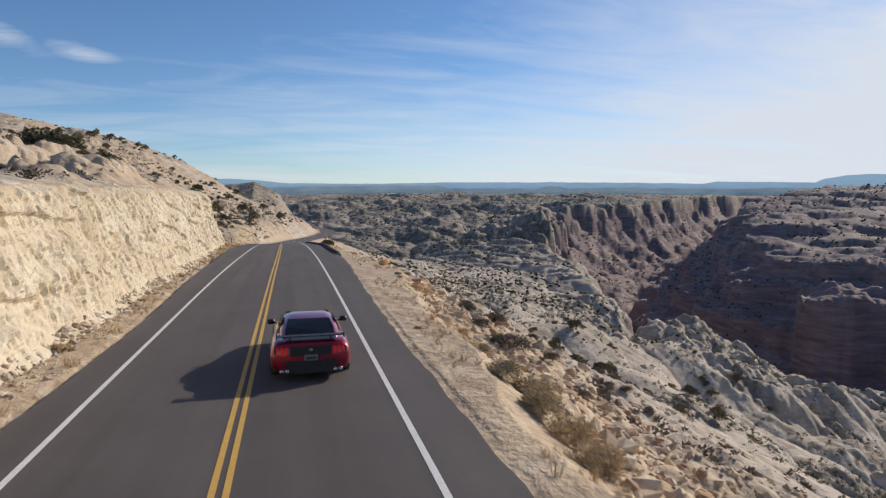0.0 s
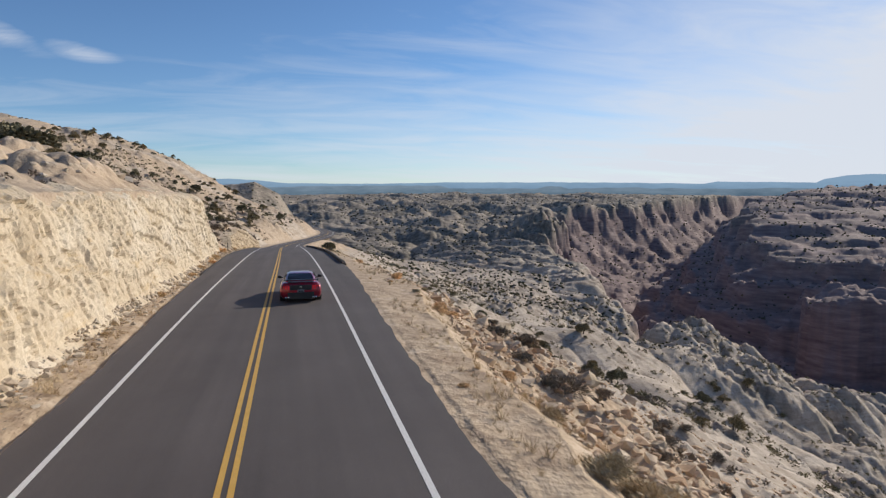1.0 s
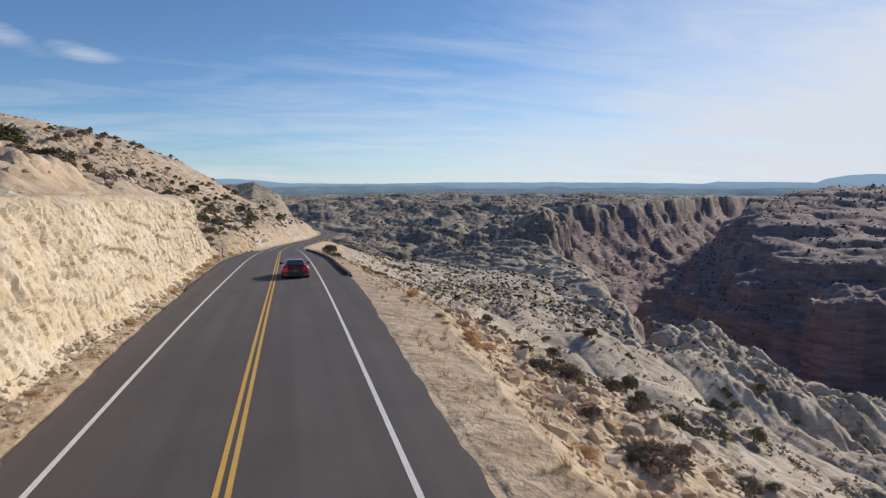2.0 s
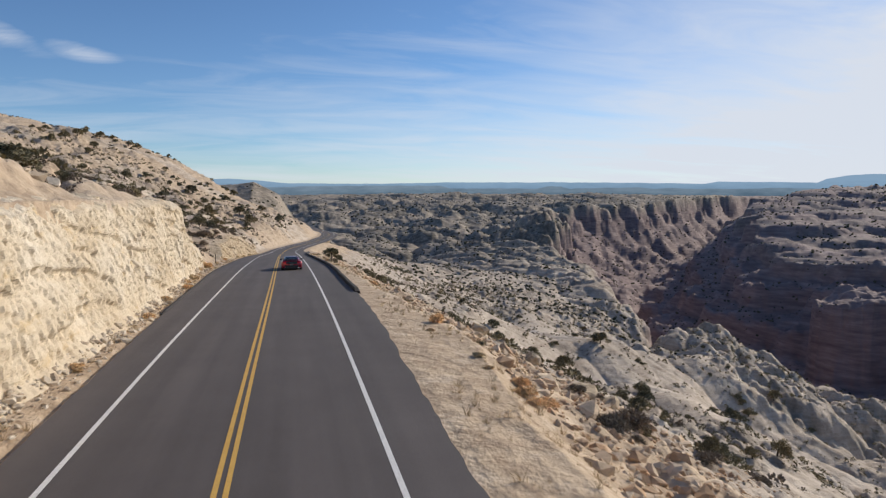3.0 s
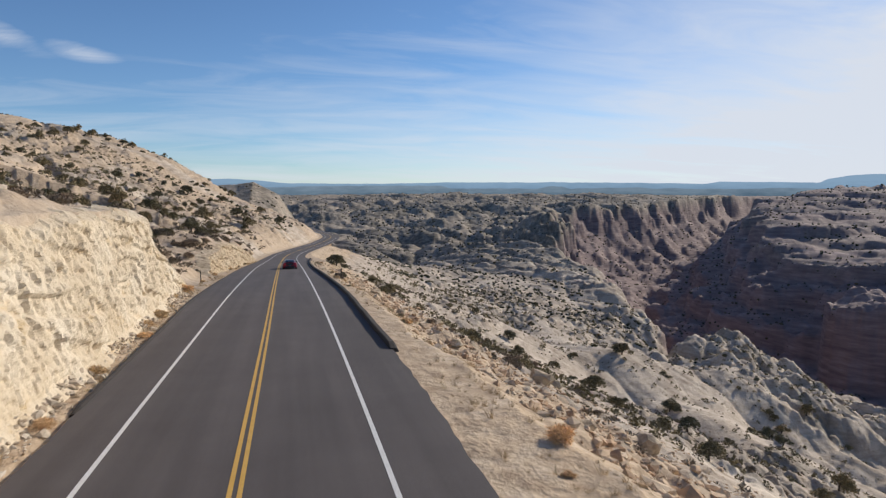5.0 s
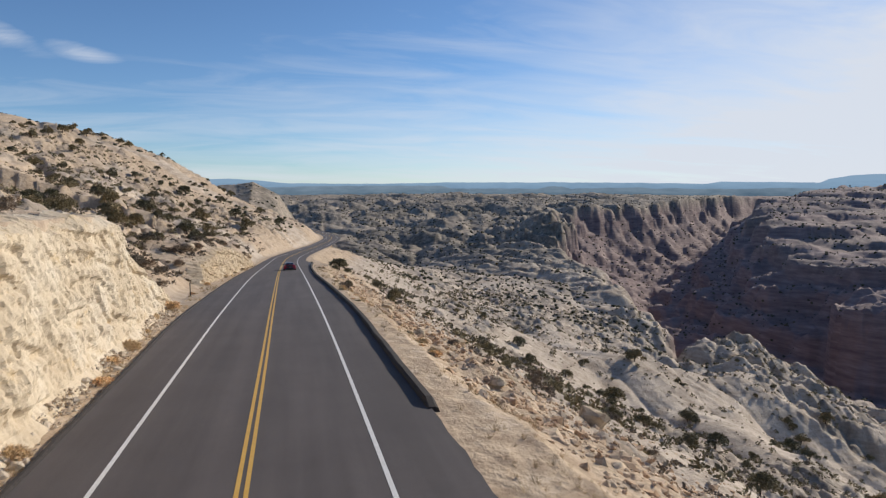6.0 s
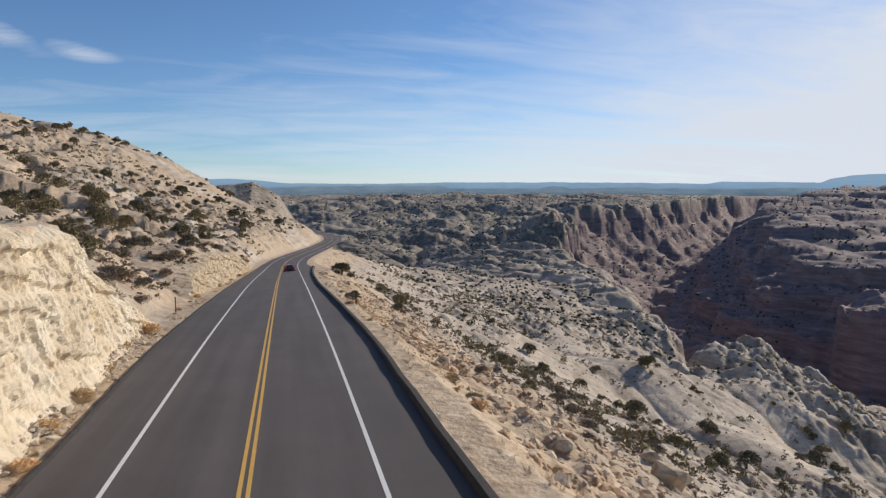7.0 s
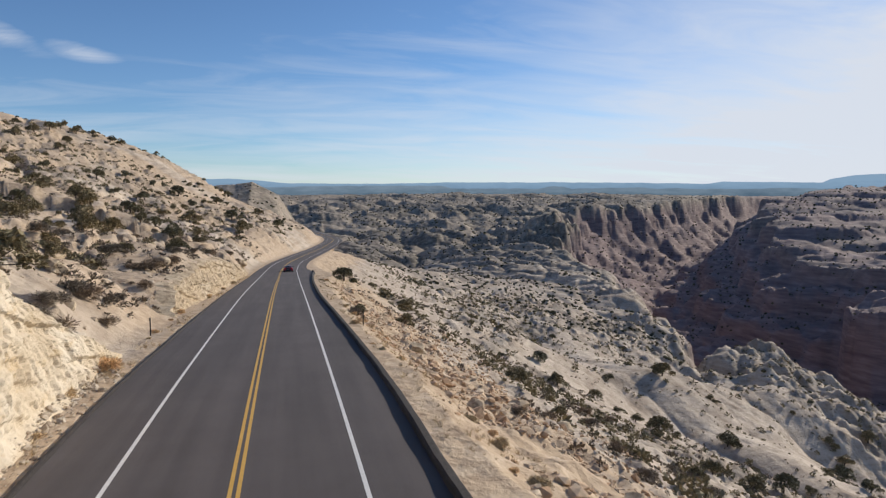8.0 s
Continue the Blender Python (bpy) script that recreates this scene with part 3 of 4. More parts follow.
def island(a, b, c):
    def build(t, co):
        r = t.nodes.new("ShaderNodeNewGeometry").outputs["Random Per Island"]
        base = ramp(t, r, [(0.0, a), (0.5, b), (1.0, c)])
        return mix(t, 0.6, base, ramp(t, noisy(t, co, 3.0, 6), [(0.35, (0.6,) * 3), (0.6, (1.1,) * 3)]), "MULTIPLY")
    return build


STONE = surface("broken tan rock", island((0.47, 0.29, 0.16), (0.62, 0.45, 0.29), (0.73, 0.59, 0.42)), 0.95, bump=0.02, bump_scale=14)
PALE_STONE = surface("pale broken rock", island((0.40, 0.31, 0.22), (0.52, 0.43, 0.32), (0.62, 0.54, 0.43)), 0.95, bump=0.02, bump_scale=14)
BOULDER = surface("weathered boulder", tan_colour, 0.95, bump=0.04, bump_scale=6)


def spots_on(x, y, sink=0.0):
    return np.stack([x, y, land(x, y)[0] - sink], 1)


rng = np.random.RandomState(11)
KINDS = [lump(rng) for _ in range(9)]


def scatter_rocks():
    # talus below the shoulder
    n = 21000
    y = -5 + 165 * rng.rand(n) ** 1.1
    down = rng.gamma(1.8, 4.4, n)
    x = road_x(y) + shoulder(y) + 0.4 + down
    keep = (fbm(x, y, 9, 3) > -0.45) & (down < 30)
    x, y = x[keep], y[keep]
    size = np.clip(0.10 + rng.gamma(1.3, 0.14, len(x)), 0.10, 1.3)
    heap("talus", "loose tan talus rock on the slope below the road", "rocks", KINDS, spots_on(x, y, 0.0), size, STONE, rng)
    # rubble at the foot of the cut
    n = 3000
    y = -8 + 95 * rng.rand(n)
    out = np.abs(rng.normal(0, 0.55, n))
    x = road_x(y) - cut_foot(y) - 0.15 + out
    keep = x < road_x(y) + road_left(y) - 0.25
    x, y, out = x[keep], y[keep], out[keep]
    size = np.clip(rng.gamma(1.8, 0.075, len(x)), 0.05, 0.5)
    p = spots_on(x, y, 0.0)
    p[:, 2] += np.maximum(0.5 - out, 0) * 0.7
    heap("rubble", "pale rubble fallen at the foot of the road cut", "rocks", KINDS, p, size, PALE_STONE, rng)
    # blocks strewn over slickrock and hill
    n = 15000
    y = 25 + 330 * rng.rand(n) ** 1.2
    x = np.where(rng.rand(n) < 0.40, road_x(y) - 9 - 80 * rng.rand(n) ** 1.4, road_x(y) + 18 + 190 * rng.rand(n))
    keep = (fbm(x + 70, y, 16, 3) > 0.05) & (slabs(x, y) < 0.5 + 0.5 * (x < 0))
    x, y = x[keep], y[keep]
    size = np.clip(0.2 + rng.gamma(1.2, 0.24, len(x)), 0.22, 2.0)
    heap("strewn_blocks", "grey and cream sandstone blocks strewn over the slopes", "rocks", KINDS, spots_on(x, y, 0.05), size, PALE_STONE, rng)


scatter_rocks()


def build_boulders():
    """Single large stones that stand out on the talus and the hill."""
    rows = [(14.5, 45.5, 1.7), (11.0, 41.5, 1.2), (16.5, 57.0, 1.5), (10.2, 66.5, 0.9), (13.2, 73.5, 1.3), (17.0, 70.5, 1.9), (9.6, 82.0, 1.0), (14.0, 88.0, 1.5),
            (12.0, 30.5, 1.0), (15.2, 34.0, 1.4), (13.0, 24.5, 0.9), (11.5, 53.0, 0.8), (9.4, 95.0, 1.6), (18.5, 50.0, 1.3), (-11.0, 121.0, 1.9), (-13.5, 100.0, 1.6),
            (-10.5, 92.5, 1.1), (-17.0, 110.0, 2.2), (-12.8, 143.0, 2.0), (-8.8, 196.0, 2.6), (-10.2, 88.0, 1.4), (20.0, 95.0, 1.7), (22.5, 80.5, 1.5)]
    r = np.random.RandomState(5)
    for x, y, size in rows:
        vs, fs = lump(r, 0.75, 2)
        me = mesh_from("boulder", vs * size, fs.tolist(), BOULDER)
        ob = new("boulder", me)
        ob.matrix_basis = pose(x, y, float(land(np.array([x]), np.array([y]))[0][0]) + 0.16 * size, 0, 0, float(r.rand() * 360))
        tagged(ob, "large angular tan sandstone boulder on the slope", "boulder", "boulders on the slopes")


build_boulders()


# ---- plants ----
def leaf_mix(a, b, c):
    def build(t, co):
        r = t.nodes.new("ShaderNodeNewGeometry").outputs["Random Per Island"]
        o = t.nodes.new("ShaderNodeObjectInfo").outputs["Random"]
        base = ramp(t, r, [(0.0, a), (0.6, b), (1.0, c)])
        return mix(t, 1.0, base, ramp(t, o, [(0.0, (0.75, 0.8, 0.8)), (1.0, (1.4, 1.25, 1.1))]), "MULTIPLY")
    return build


JUNIPER = surface("juniper leaf", leaf_mix((0.13, 0.115, 0.065), (0.21, 0.185, 0.105), (0.31, 0.265, 0.16)), 0.8)
FAR_SCRUB = surface("far scrub", leaf_mix((0.045, 0.047, 0.03), (0.07, 0.07, 0.04), (0.11, 0.10, 0.055)), 0.9)
SAGE = surface("grey brown twigs", leaf_mix((0.14, 0.11, 0.085), (0.22, 0.18, 0.14), (0.32, 0.27, 0.20)), 0.9)
STRAW = surface("dry straw", leaf_mix((0.48, 0.35, 0.21), (0.62, 0.48, 0.30), (0.74, 0.61, 0.42)), 0.9)
BARK = surface("grey bark", two_scale((0.10, 0.08, 0.065), (0.16, 0.13, 0.11), (0.06, 0.05, 0.04), 6, 30), 0.95, bump=0.01, bump_scale=40)


def tuft_mesh(name, r, lobes, count, size, material, twiggy):
    """A crown of small leafy sprays set over several uneven lobes."""
    verts, faces = [], []
    for _ in range(count):
        cx, cy, cz, rad = lobes[r.randint(len(lobes))]
        d = r.normal(size=3)
        d /= np.linalg.norm(d)
        if d[2] < -0.45:
            d[2] = -d[2]
        p = np.array((cx, cy, cz)) + d * rad * (0.55 + 0.5 * r.rand())
        if p[2] < 0.03:
            p[2] = 0.03 + 0.05 * r.rand()
        for _ in range(2 if twiggy else 1):
            w = d + r.normal(size=3) * 0.75
            w /= np.linalg.norm(w)
            s = np.cross(w, r.normal(size=3))
            s /= np.linalg.norm(s)
            long = size * (0.7 + 0.8 * r.rand())
            wide = long * (0.10 if twiggy else 0.42)
            k = len(verts)
            verts += [p - s * wide * 0.5, p + s * wide * 0.5, p + w * long * 0.6 + s * wide, p + w * long]
            faces += [(k, k + 1, k + 2), (k, k + 2, k + 3)]
    return mesh_from(name, verts, faces, material)


def limb(bm, a, b, ra, rb, start=None):
    """A tapered limb; it may grow from a ring that is there already. Returns its last ring."""
    a, b = Vector(a), Vector(b)
    q = (b - a).to_track_quat("Z", "Y")
    rings = [start] if start else []
    for p, rad in ((a, ra), ((a + b) / 2 + Vector((0.02, -0.02, 0)), (ra + rb) / 2), (b, rb))[len(rings):]:
        rings.append([bm.verts.new(p + q @ Vector((cos(k * pi / 3) * rad, sin(k * pi / 3) * rad, 0))) for k in range(6)])
    for p, s in zip(rings, rings[1:]):
        for k in range(6):
            bm.faces.new((p[k], p[(k + 1) % 6], s[(k + 1) % 6], s[k]))
    return rings[-1]


def make_juniper(seed, tall, spread, count):
    r = np.random.RandomState(seed)
    tree = new("juniper")
    bm = bmesh.new()
    top = limb(bm, (0, 0, -0.3), (0.06, 0.02, tall * 0.25), 0.05 * tall, 0.035 * tall)
    lobes = []
    for k in range(9):
        a, up = r.rand() * 2 * pi, r.rand()
        out = spread * (0.5 - 0.32 * up) * (0.4 + 0.6 * r.rand())
        c = (cos(a) * out, sin(a) * out, tall * (0.20 + 0.50 * up))
        lobes.append((*c, tall * (0.17 + 0.10 * r.rand())))
        limb(bm, (0.05, 0.02, tall * 0.25), c, 0.02 * tall, 0.008 * tall, top)
    part("trunk", bm, BARK, tree, "twisted grey trunk and limbs")
    crown = new("crown", tuft_mesh("crown", r, lobes, count, 0.05 * tall + 0.05, JUNIPER, False))
    crown.parent = tree
    tagged(crown, "dark olive crown")
    return tagged(tree, "dark olive juniper with an uneven rounded crown", "tree", "junipers on the slopes")


def make_bush(name, seed, size, material, label, group, count, twiggy=True):
    r = np.random.RandomState(seed)
    lobes = [((r.rand() - 0.5) * size * 0.7, (r.rand() - 0.5) * size * 0.7, size * (0.2 + 0.2 * r.rand()), size * (0.26 + 0.1 * r.rand())) for _ in range(6)]
    ob = new(name, tuft_mesh(name, r, lobes, 2 * count, size * 0.15, material, twiggy))
    return tagged(ob, label, "bush", group)


def settle(thing, x, y, scale, turn, sink=0.05):
    z = float(land(np.array([x]), np.array([y]))[0][0])
    return pose(x, y, z - sink, 0, 0, turn) @ Matrix.Diagonal((scale, scale, scale * (0.66 + 0.3 * ((x * 7.3) % 1)), 1))


def plant(protos, rows, r):
    """Copies of the given plants; the plants themselves take the first places."""
    used = set()
    for k, (x, y, scale) in enumerate(rows):
        i = r.randint(len(protos))
        m = settle(protos[i], x, y, scale, r.rand() * 360)
        if i in used:
            copy = copy_thing(protos[i], m)
            copy.matrix_basis = m
        else:
            protos[i].matrix_basis = m
            used.add(i)
    for i, p in enumerate(protos):
        if i not in used:
            p.matrix_basis = settle(p, 40 + 9 * i, 160, 1.0, 0)


def grow():
    r = np.random.RandomState(21)
    junipers = [make_juniper(31, 2.9, 3.6, 2000), make_juniper(32, 2.4, 3.6, 1900), make_juniper(33, 2.0, 2.4, 1500), make_juniper(34, 3.2, 4.4, 2200)]
    rows = JUNIPER_SPOTS + HILL_TREES + SLOPE_TREES
    for _ in range(46):
        y = 84 + 150 * r.rand()
        x = float(road_x(y)) - 11 - 34 * r.rand()
        if float(fbm(np.array(x), np.array(y), 24, 2)) > -0.12:
            rows.append((x, y, 0.75 + 0.5 * r.rand()))
    for _ in range(75):
        y = 120 + 330 * r.rand()
        rows.append((float(road_x(y)) - 60 - 80 * r.rand(), y, 0.7 + 0.6 * r.rand()))
    while len(rows) < 300:
        if r.rand() < 0.55:
            y = 60 + 320 * r.rand()
            x = float(road_x(y)) - 14 - 85 * r.rand() ** 1.2
            ok = float(fbm(np.array(x), np.array(y), 30, 2)) > 0.0
        else:
            y = 60 + 240 * r.rand()
            x = float(road_x(y)) + 20 + 150 * r.rand()
            ok = float(fbm(np.array(x), np.array(y), 30, 2)) > 0.1
        if ok:
            rows.append((x, y, 0.5 + 0.55 * r.rand()))
    plant(junipers, rows, r)
    sages = [make_bush("sagebrush", 41, 1.3, SAGE, "grey brown leafless sagebrush on stony ground", "sagebrush on the slopes", 420), make_bush("sagebrush", 42, 1.0, SAGE, "grey brown leafless sagebrush on stony ground", "sagebrush on the slopes", 360)]
    rows = SAGE_SPOTS + SLOPE_BUSHES
    while len(rows) < 150:
        y = 20 + 180 * r.rand()
        x = float(road_x(y)) + (-9 - 50 * r.rand() ** 1.3 if r.rand() < 0.6 else 10 + 50 * r.rand())
        if float(fbm(np.array(x), np.array(y), 12, 2)) > -0.05:
            rows.append((x, y, 0.5 + 0.8 * r.rand()))
    for _ in range(70):
        y = 92 + 120 * r.rand()
        rows.append((float(road_x(y) - cut_foot(y)) - 2.5 - 18 * r.rand() ** 1.4, y, 0.6 + 0.8 * r.rand()))
    plant(sages, rows, r)
    straws = [make_bush("dry_bush", 51, 1.0, STRAW, "round dry straw coloured bush on the gravel shoulder", "dry bushes by the road", 620), make_bush("dry_bush", 52, 0.85, STRAW, "round dry straw coloured bush on the gravel shoulder", "dry bushes by the road", 520)]
    rows = list(STRAW_SPOTS)
    for _ in range(80):
        y = 4 + 150 * r.rand()
        if r.rand() < 0.7:
            x = float(road_x(y) + shoulder(y)) - 1.2 + 3.4 * r.rand()
            x = max(x, float(road_x(y) + road_right(y)) + 0.9)
        else:
            x = float(road_x(y) - cut_foot(y)) + 0.5 * r.rand()
        rows.append((x, y, 0.28 + 0.5 * r.rand() ** 2))
    plant(straws, rows, r)


HILL_TREES = [(-75.2, 261.2, 1.56), (-65.3, 245.9, 1.56), (-69.4, 267.0, 1.47), (-35.1, 158.4, 1.03), (-41.3, 199.5, 1.56), (-59.5, 283.1, 1.56), (-60.1, 323.3, 1.56), (-36.0, 221.8, 1.56), (-34.8, 185.7, 1.53), (-27.4, 154.8, 1.38), (-49.7, 263.4, 1.56), (-20.9, 187.4, 1.53), (-32.0, 240.6, 1.56), (-23.3, 226.7, 1.56), (-41.1, 324.2, 1.56), (-42.1, 392.9, 1.56), (-29.6, 349.7, 1.56), (-29.8, 406.7, 1.56), (-12.9, 263.1, 1.56), (-12.3, 356.7, 1.56), (-19.0, 296.5, 1.56), (-3.8, 343.3, 1.56), (-45.3, 283.0, 1.56), (-28.6, 211.7, 1.22), (-18.8, 205.9, 1.16), (-94.8, 317.3, 1.56), (-95.5, 337.6, 1.56), (-95.3, 353.7, 1.56), (-92.5, 378.3, 1.56), (-86.7, 385.9, 1.56), (-81.9, 392.7, 1.56), (-98.2, 377.0, 1.56), (-80.5, 408.3, 1.56)]
SLOPE_TREES = [(30.3, 130.3, 1.03), (58.3, 192.6, 1.41), (23.9, 103.8, 0.62), (66.0, 168.3, 0.84), (56.5, 139.4, 1.31), (62.9, 173.0, 1.19), (51.9, 167.0, 0.94), (83.1, 203.9, 1.28), (97.9, 205.6, 1.34), (92.9, 169.0, 1.41), (62.1, 124.3, 1.41), (66.4, 124.3, 1.00), (140.7, 184.3, 1.41), (115.8, 160.9, 1.41), (34.1, 99.3, 0.59), (33.9, 129.8, 0.62), (157.6, 192.9, 1.41), (140.6, 189.2, 1.41), (52.3, 203.9, 0.97), (95.9, 270.2, 1.41), (63.6, 157.7, 0.78), (17.2, 239.4, 1.41), (21.9, 193.8, 1.19), (25.7, 193.4, 1.03), (42.4, 86.8, 0.84), (66.4, 116.8, 0.84), (93.7, 170.4, 1.41), (47.2, 114.0, 0.72), (50.5, 116.3, 0.62), (99.3, 204.3, 1.41), (106.0, 145.8, 1.41), (90.1, 116.0, 1.41)]
SLOPE_BUSHES = [(29.2, 108.9, 1.18), (34.2, 115.3, 1.27), (20.4, 84.6, 1.09), (12.8, 84.6, 0.73), (6.8, 108.9, 1.18), (11.5, 37.0, 0.91), (13.2, 38.3, 0.55), (19.6, 42.8, 0.82), (13.2, 43.3, 0.55), (17.9, 50.1, 0.50), (37.6, 68.0, 0.82), (20.7, 51.3, 0.50), (19.1, 33.4, 0.91), (12.8, 23.8, 0.64), (20.4, 33.4, 0.64), (20.5, 31.0, 0.64), (14.9, 31.8, 0.55), (10.2, 30.0, 0.73), (-22.0, 128.2, 1.35), (-15.8, 122.4, 1.35), (-11.2, 119.8, 1.35), (-15.5, 100.7, 1.35), (-13.8, 100.1, 1.35), (-11.8, 97.7, 1.35), (-11.2, 98.3, 1.35), (-9.3, 95.0, 1.18), (-15.5, 115.9, 1.35), (-23.3, 126.1, 1.35), (-10.3, 122.6, 1.18), (-12.6, 117.0, 1.35)]
JUNIPER_SPOTS = [(-17.8, 60.0, 1.6), (-19.5, 61.5, 1.3), (-15.2, 61.5, 0.95), (-16.0, 74.0, 0.8), (-14.5, 54.5, 0.5), (14.9, 41.4, 0.5), (15.7, 42.0, 0.36), (20.4, 44.0, 0.4), (11.0, 172.0, 1.2), (13.0, 176.0, 0.9), (38.0, 149.0, 1.1), (42.0, 151.0, 1.0), (70.0, 99.0, 0.9), (76.4, 141.0, 0.8), (23.0, 176.0, 1.0), (12.5, 130.0, 0.7), (15.0, 131.0, 0.75), (7.6, 112.5, 0.45)]
SAGE_SPOTS = [(-11.5, 66.0, 1.3), (-11.0, 71.0, 1.0), (-9.2, 86.0, 1.5), (-8.8, 83.0, 1.2), (-10.4, 90.0, 1.4)]
STRAW_SPOTS = [(6.6, 16.4, 1.0), (7.4, 16.0, 1.25), (6.7, 13.6, 1.0), (7.0, 12.6, 1.35), (6.6, 10.6, 1.0), (8.6, 38.0, 0.7), (8.2, 35.5, 0.6), (7.8, 47.0, 0.7), (-7.0, 86.0, 1.0), (-6.2, 71.0, 0.9), (-6.4, 68.0, 0.8), (-7.2, 81.0, 0.9), (-5.6, 64.5, 0.7)]
grow()


def scatter_scrub():
    """Far junipers and brush, too many to count."""
    n = 30000
    dist = 300 * (2700 / 300) ** (rng.rand(n) ** 0.8)
    b = np.radians(-20 + 74 * rng.rand(n))
    x, y = dist * np.sin(b), dist * np.cos(b)
    l = x - road_x(y)
    keep = (np.abs(l) > 16) & (fbm(x, y, 80, 3) > -0.1 - 0.3 * step(dist, 700, 1500)) & ((l > 0) | (rng.rand(n) < 0.4))
    x, y, dist = x[keep], y[keep], dist[keep]
    size = (0.6 + 1.3 * rng.rand(len(x)) ** 2) * (0.8 + dist / 560)
    kinds = [lump(rng, 0.8) for _ in range(5)]
    heap("scrub", "dark juniper and pinyon scrub dotting the distant slickrock", "shrubs", kinds, spots_on(x, y, -0.15), np.minimum(size, 5.5), FAR_SCRUB, rng)

    def sprays(count, first, size):
        out = []
        for k in range(4):
            me = tuft_mesh("twig", np.random.RandomState(first + k), [(0, 0, 0.22, 0.40), (0.22, 0.1, 0.18, 0.3), (-0.15, 0.15, 0.35, 0.25)], count, size, SAGE, False)
            out.append((np.array([v.co[:] for v in me.vertices]), np.array([p.vertices[:] for p in me.polygons])))
            bpy.data.meshes.remove(me)
        return out
    n = 21000
    y = 60 + 300 * rng.rand(n)
    x = np.where(rng.rand(n) < 0.25, road_x(y) - 14 - 110 * rng.rand(n), road_x(y) + 20 + 215 * rng.rand(n) ** 0.9)
    keep = (fbm(x, y, 28, 3) > -0.22) & (rng.rand(n) > 0.75 * slabs(x, y))
    x, y = x[keep], y[keep]
    heap("slope_brush", "dark olive brush in the creases of the slickrock", "shrubs", sprays(34, 90, 0.27), spots_on(x, y, 0.05), 0.4 + 1.3 * rng.rand(len(x)) ** 2.2, JUNIPER, rng)
    # low brush near the road
    n = 11000
    y = 20 + 230 * rng.rand(n)
    x = np.where(rng.rand(n) < 0.5, road_x(y) - 8.5 - 60 * rng.rand(n), road_x(y) + 13 + 110 * rng.rand(n))
    keep = (fbm(x, y, 13, 3) > 0.0) & (rng.rand(n) > 0.70 * slabs(x, y))
    x, y = x[keep], y[keep]
    twigs = sprays(32, 70, 0.26)
    heap("low_brush", "low grey brown brush scattered between the rocks", "shrubs", twigs, spots_on(x, y, 0.0), 0.35 + 0.6 * rng.rand(len(x)), SAGE, rng)
    # dry grass on the shoulders
    blades = []
    for k in range(5):
        r = np.random.RandomState(80 + k)
        vs, fs = [], []
        for j in range(16):
            a, lean, hgt = r.rand() * 2 * pi, 0.15 + 0.75 * r.rand(), 0.6 + 0.5 * r.rand()
            ox, oy = r.normal(size=2) * 0.14
            i = len(vs)
            vs += [(ox - 0.02, oy, 0), (ox + 0.02, oy, 0), (ox + cos(a) * lean * hgt, oy + sin(a) * lean * hgt, hgt)]
            fs.append((i, i + 1, i + 2))
        blades.append((np.array(vs), np.array(fs)))
    n = 5600
    y = 2 + 170 * rng.rand(n) ** 1.2
    right = rng.rand(n) < 0.72
    x = np.where(right, road_x(y) + road_right(y) + 0.7 + (shoulder(y) - road_right(y) + 2.2) * rng.rand(n), road_x(y) + road_left(y) - 0.3 - 1.0 * rng.rand(n))
    keep = (fbm(x, y, 4.5, 3) > -0.02) & np.where(right, x > road_x(y) + road_right(y) + 0.55, True)
    x, y = x[keep], y[keep]
    heap("dry_grass", "tufts of dry straw grass on the gravel shoulders", "grass", blades, spots_on(x, y, 0.02), 0.10 + 0.30 * rng.rand(len(x)) ** 1.5, STRAW, rng)


scatter_scrub()


# ---- marker posts ----
POST = surface("dark post", two_scale((0.03, 0.028, 0.026), (0.05, 0.045, 0.04), (0.09, 0.07, 0.05), 4, 30), 0.8)


def marker_post(x, y):
    z = float(land(np.array([x]), np.array([y]))[0][0])
    post = new("marker_post")
    post.matrix_basis = pose(x, y, z)
    bm = bmesh.new()
    bmesh.ops.create_cube(bm, size=1, matrix=Matrix.Translation((0, 0, 0.5)) @ Matrix.Diagonal((0.07, 0.05, 1.3, 1)))
    bmesh.ops.bevel(bm, geom=bm.edges[:], offset=0.008, segments=1)
    part("post", bm, POST, post)
    bm = bmesh.new()
    bmesh.ops.create_cube(bm, size=1, matrix=Matrix.Translation((0, -0.032, 1.02)) @ Matrix.Diagonal((0.085, 0.014, 0.2, 1)))
    part("reflector", bm, POST, post)
    return tagged(post, "thin dark metal marker post at the road edge", "post", "marker posts")


marker_post(6.25, 98.0)
marker_post(-7.3, 97.0)


# ---- the car ----
PAINT = surface("deep red car paint", lambda t, co: mix(t, 0.25, (0.30, 0.008, 0.030), ramp(t, noisy(t, co, 3, 4), [(0.3, (0.26, 0.007, 0.025)), (0.7, (0.33, 0.009, 0.034))])), 0.28, 0.35, coat=0.8)
GLASS = surface("dark car glass", lambda t, co: (0.010, 0.010, 0.012), 0.12)
GLASS.node_tree.nodes["Principled BSDF"].inputs["Specular IOR Level"].default_value = 0.10
BLACK = surface("black trim", two_scale((0.012, 0.012, 0.013), (0.02, 0.02, 0.021), (0.03, 0.03, 0.03), 8, 40), 0.45)
TYRE = surface("tyre rubber", two_scale((0.018, 0.018, 0.018), (0.03, 0.03, 0.03), (0.05, 0.045, 0.04), 8, 40), 0.9)
RIM = surface("dark alloy", two_scale((0.10, 0.10, 0.105), (0.16, 0.16, 0.165), (0.08, 0.08, 0.08), 5, 30), 0.35, 0.9)
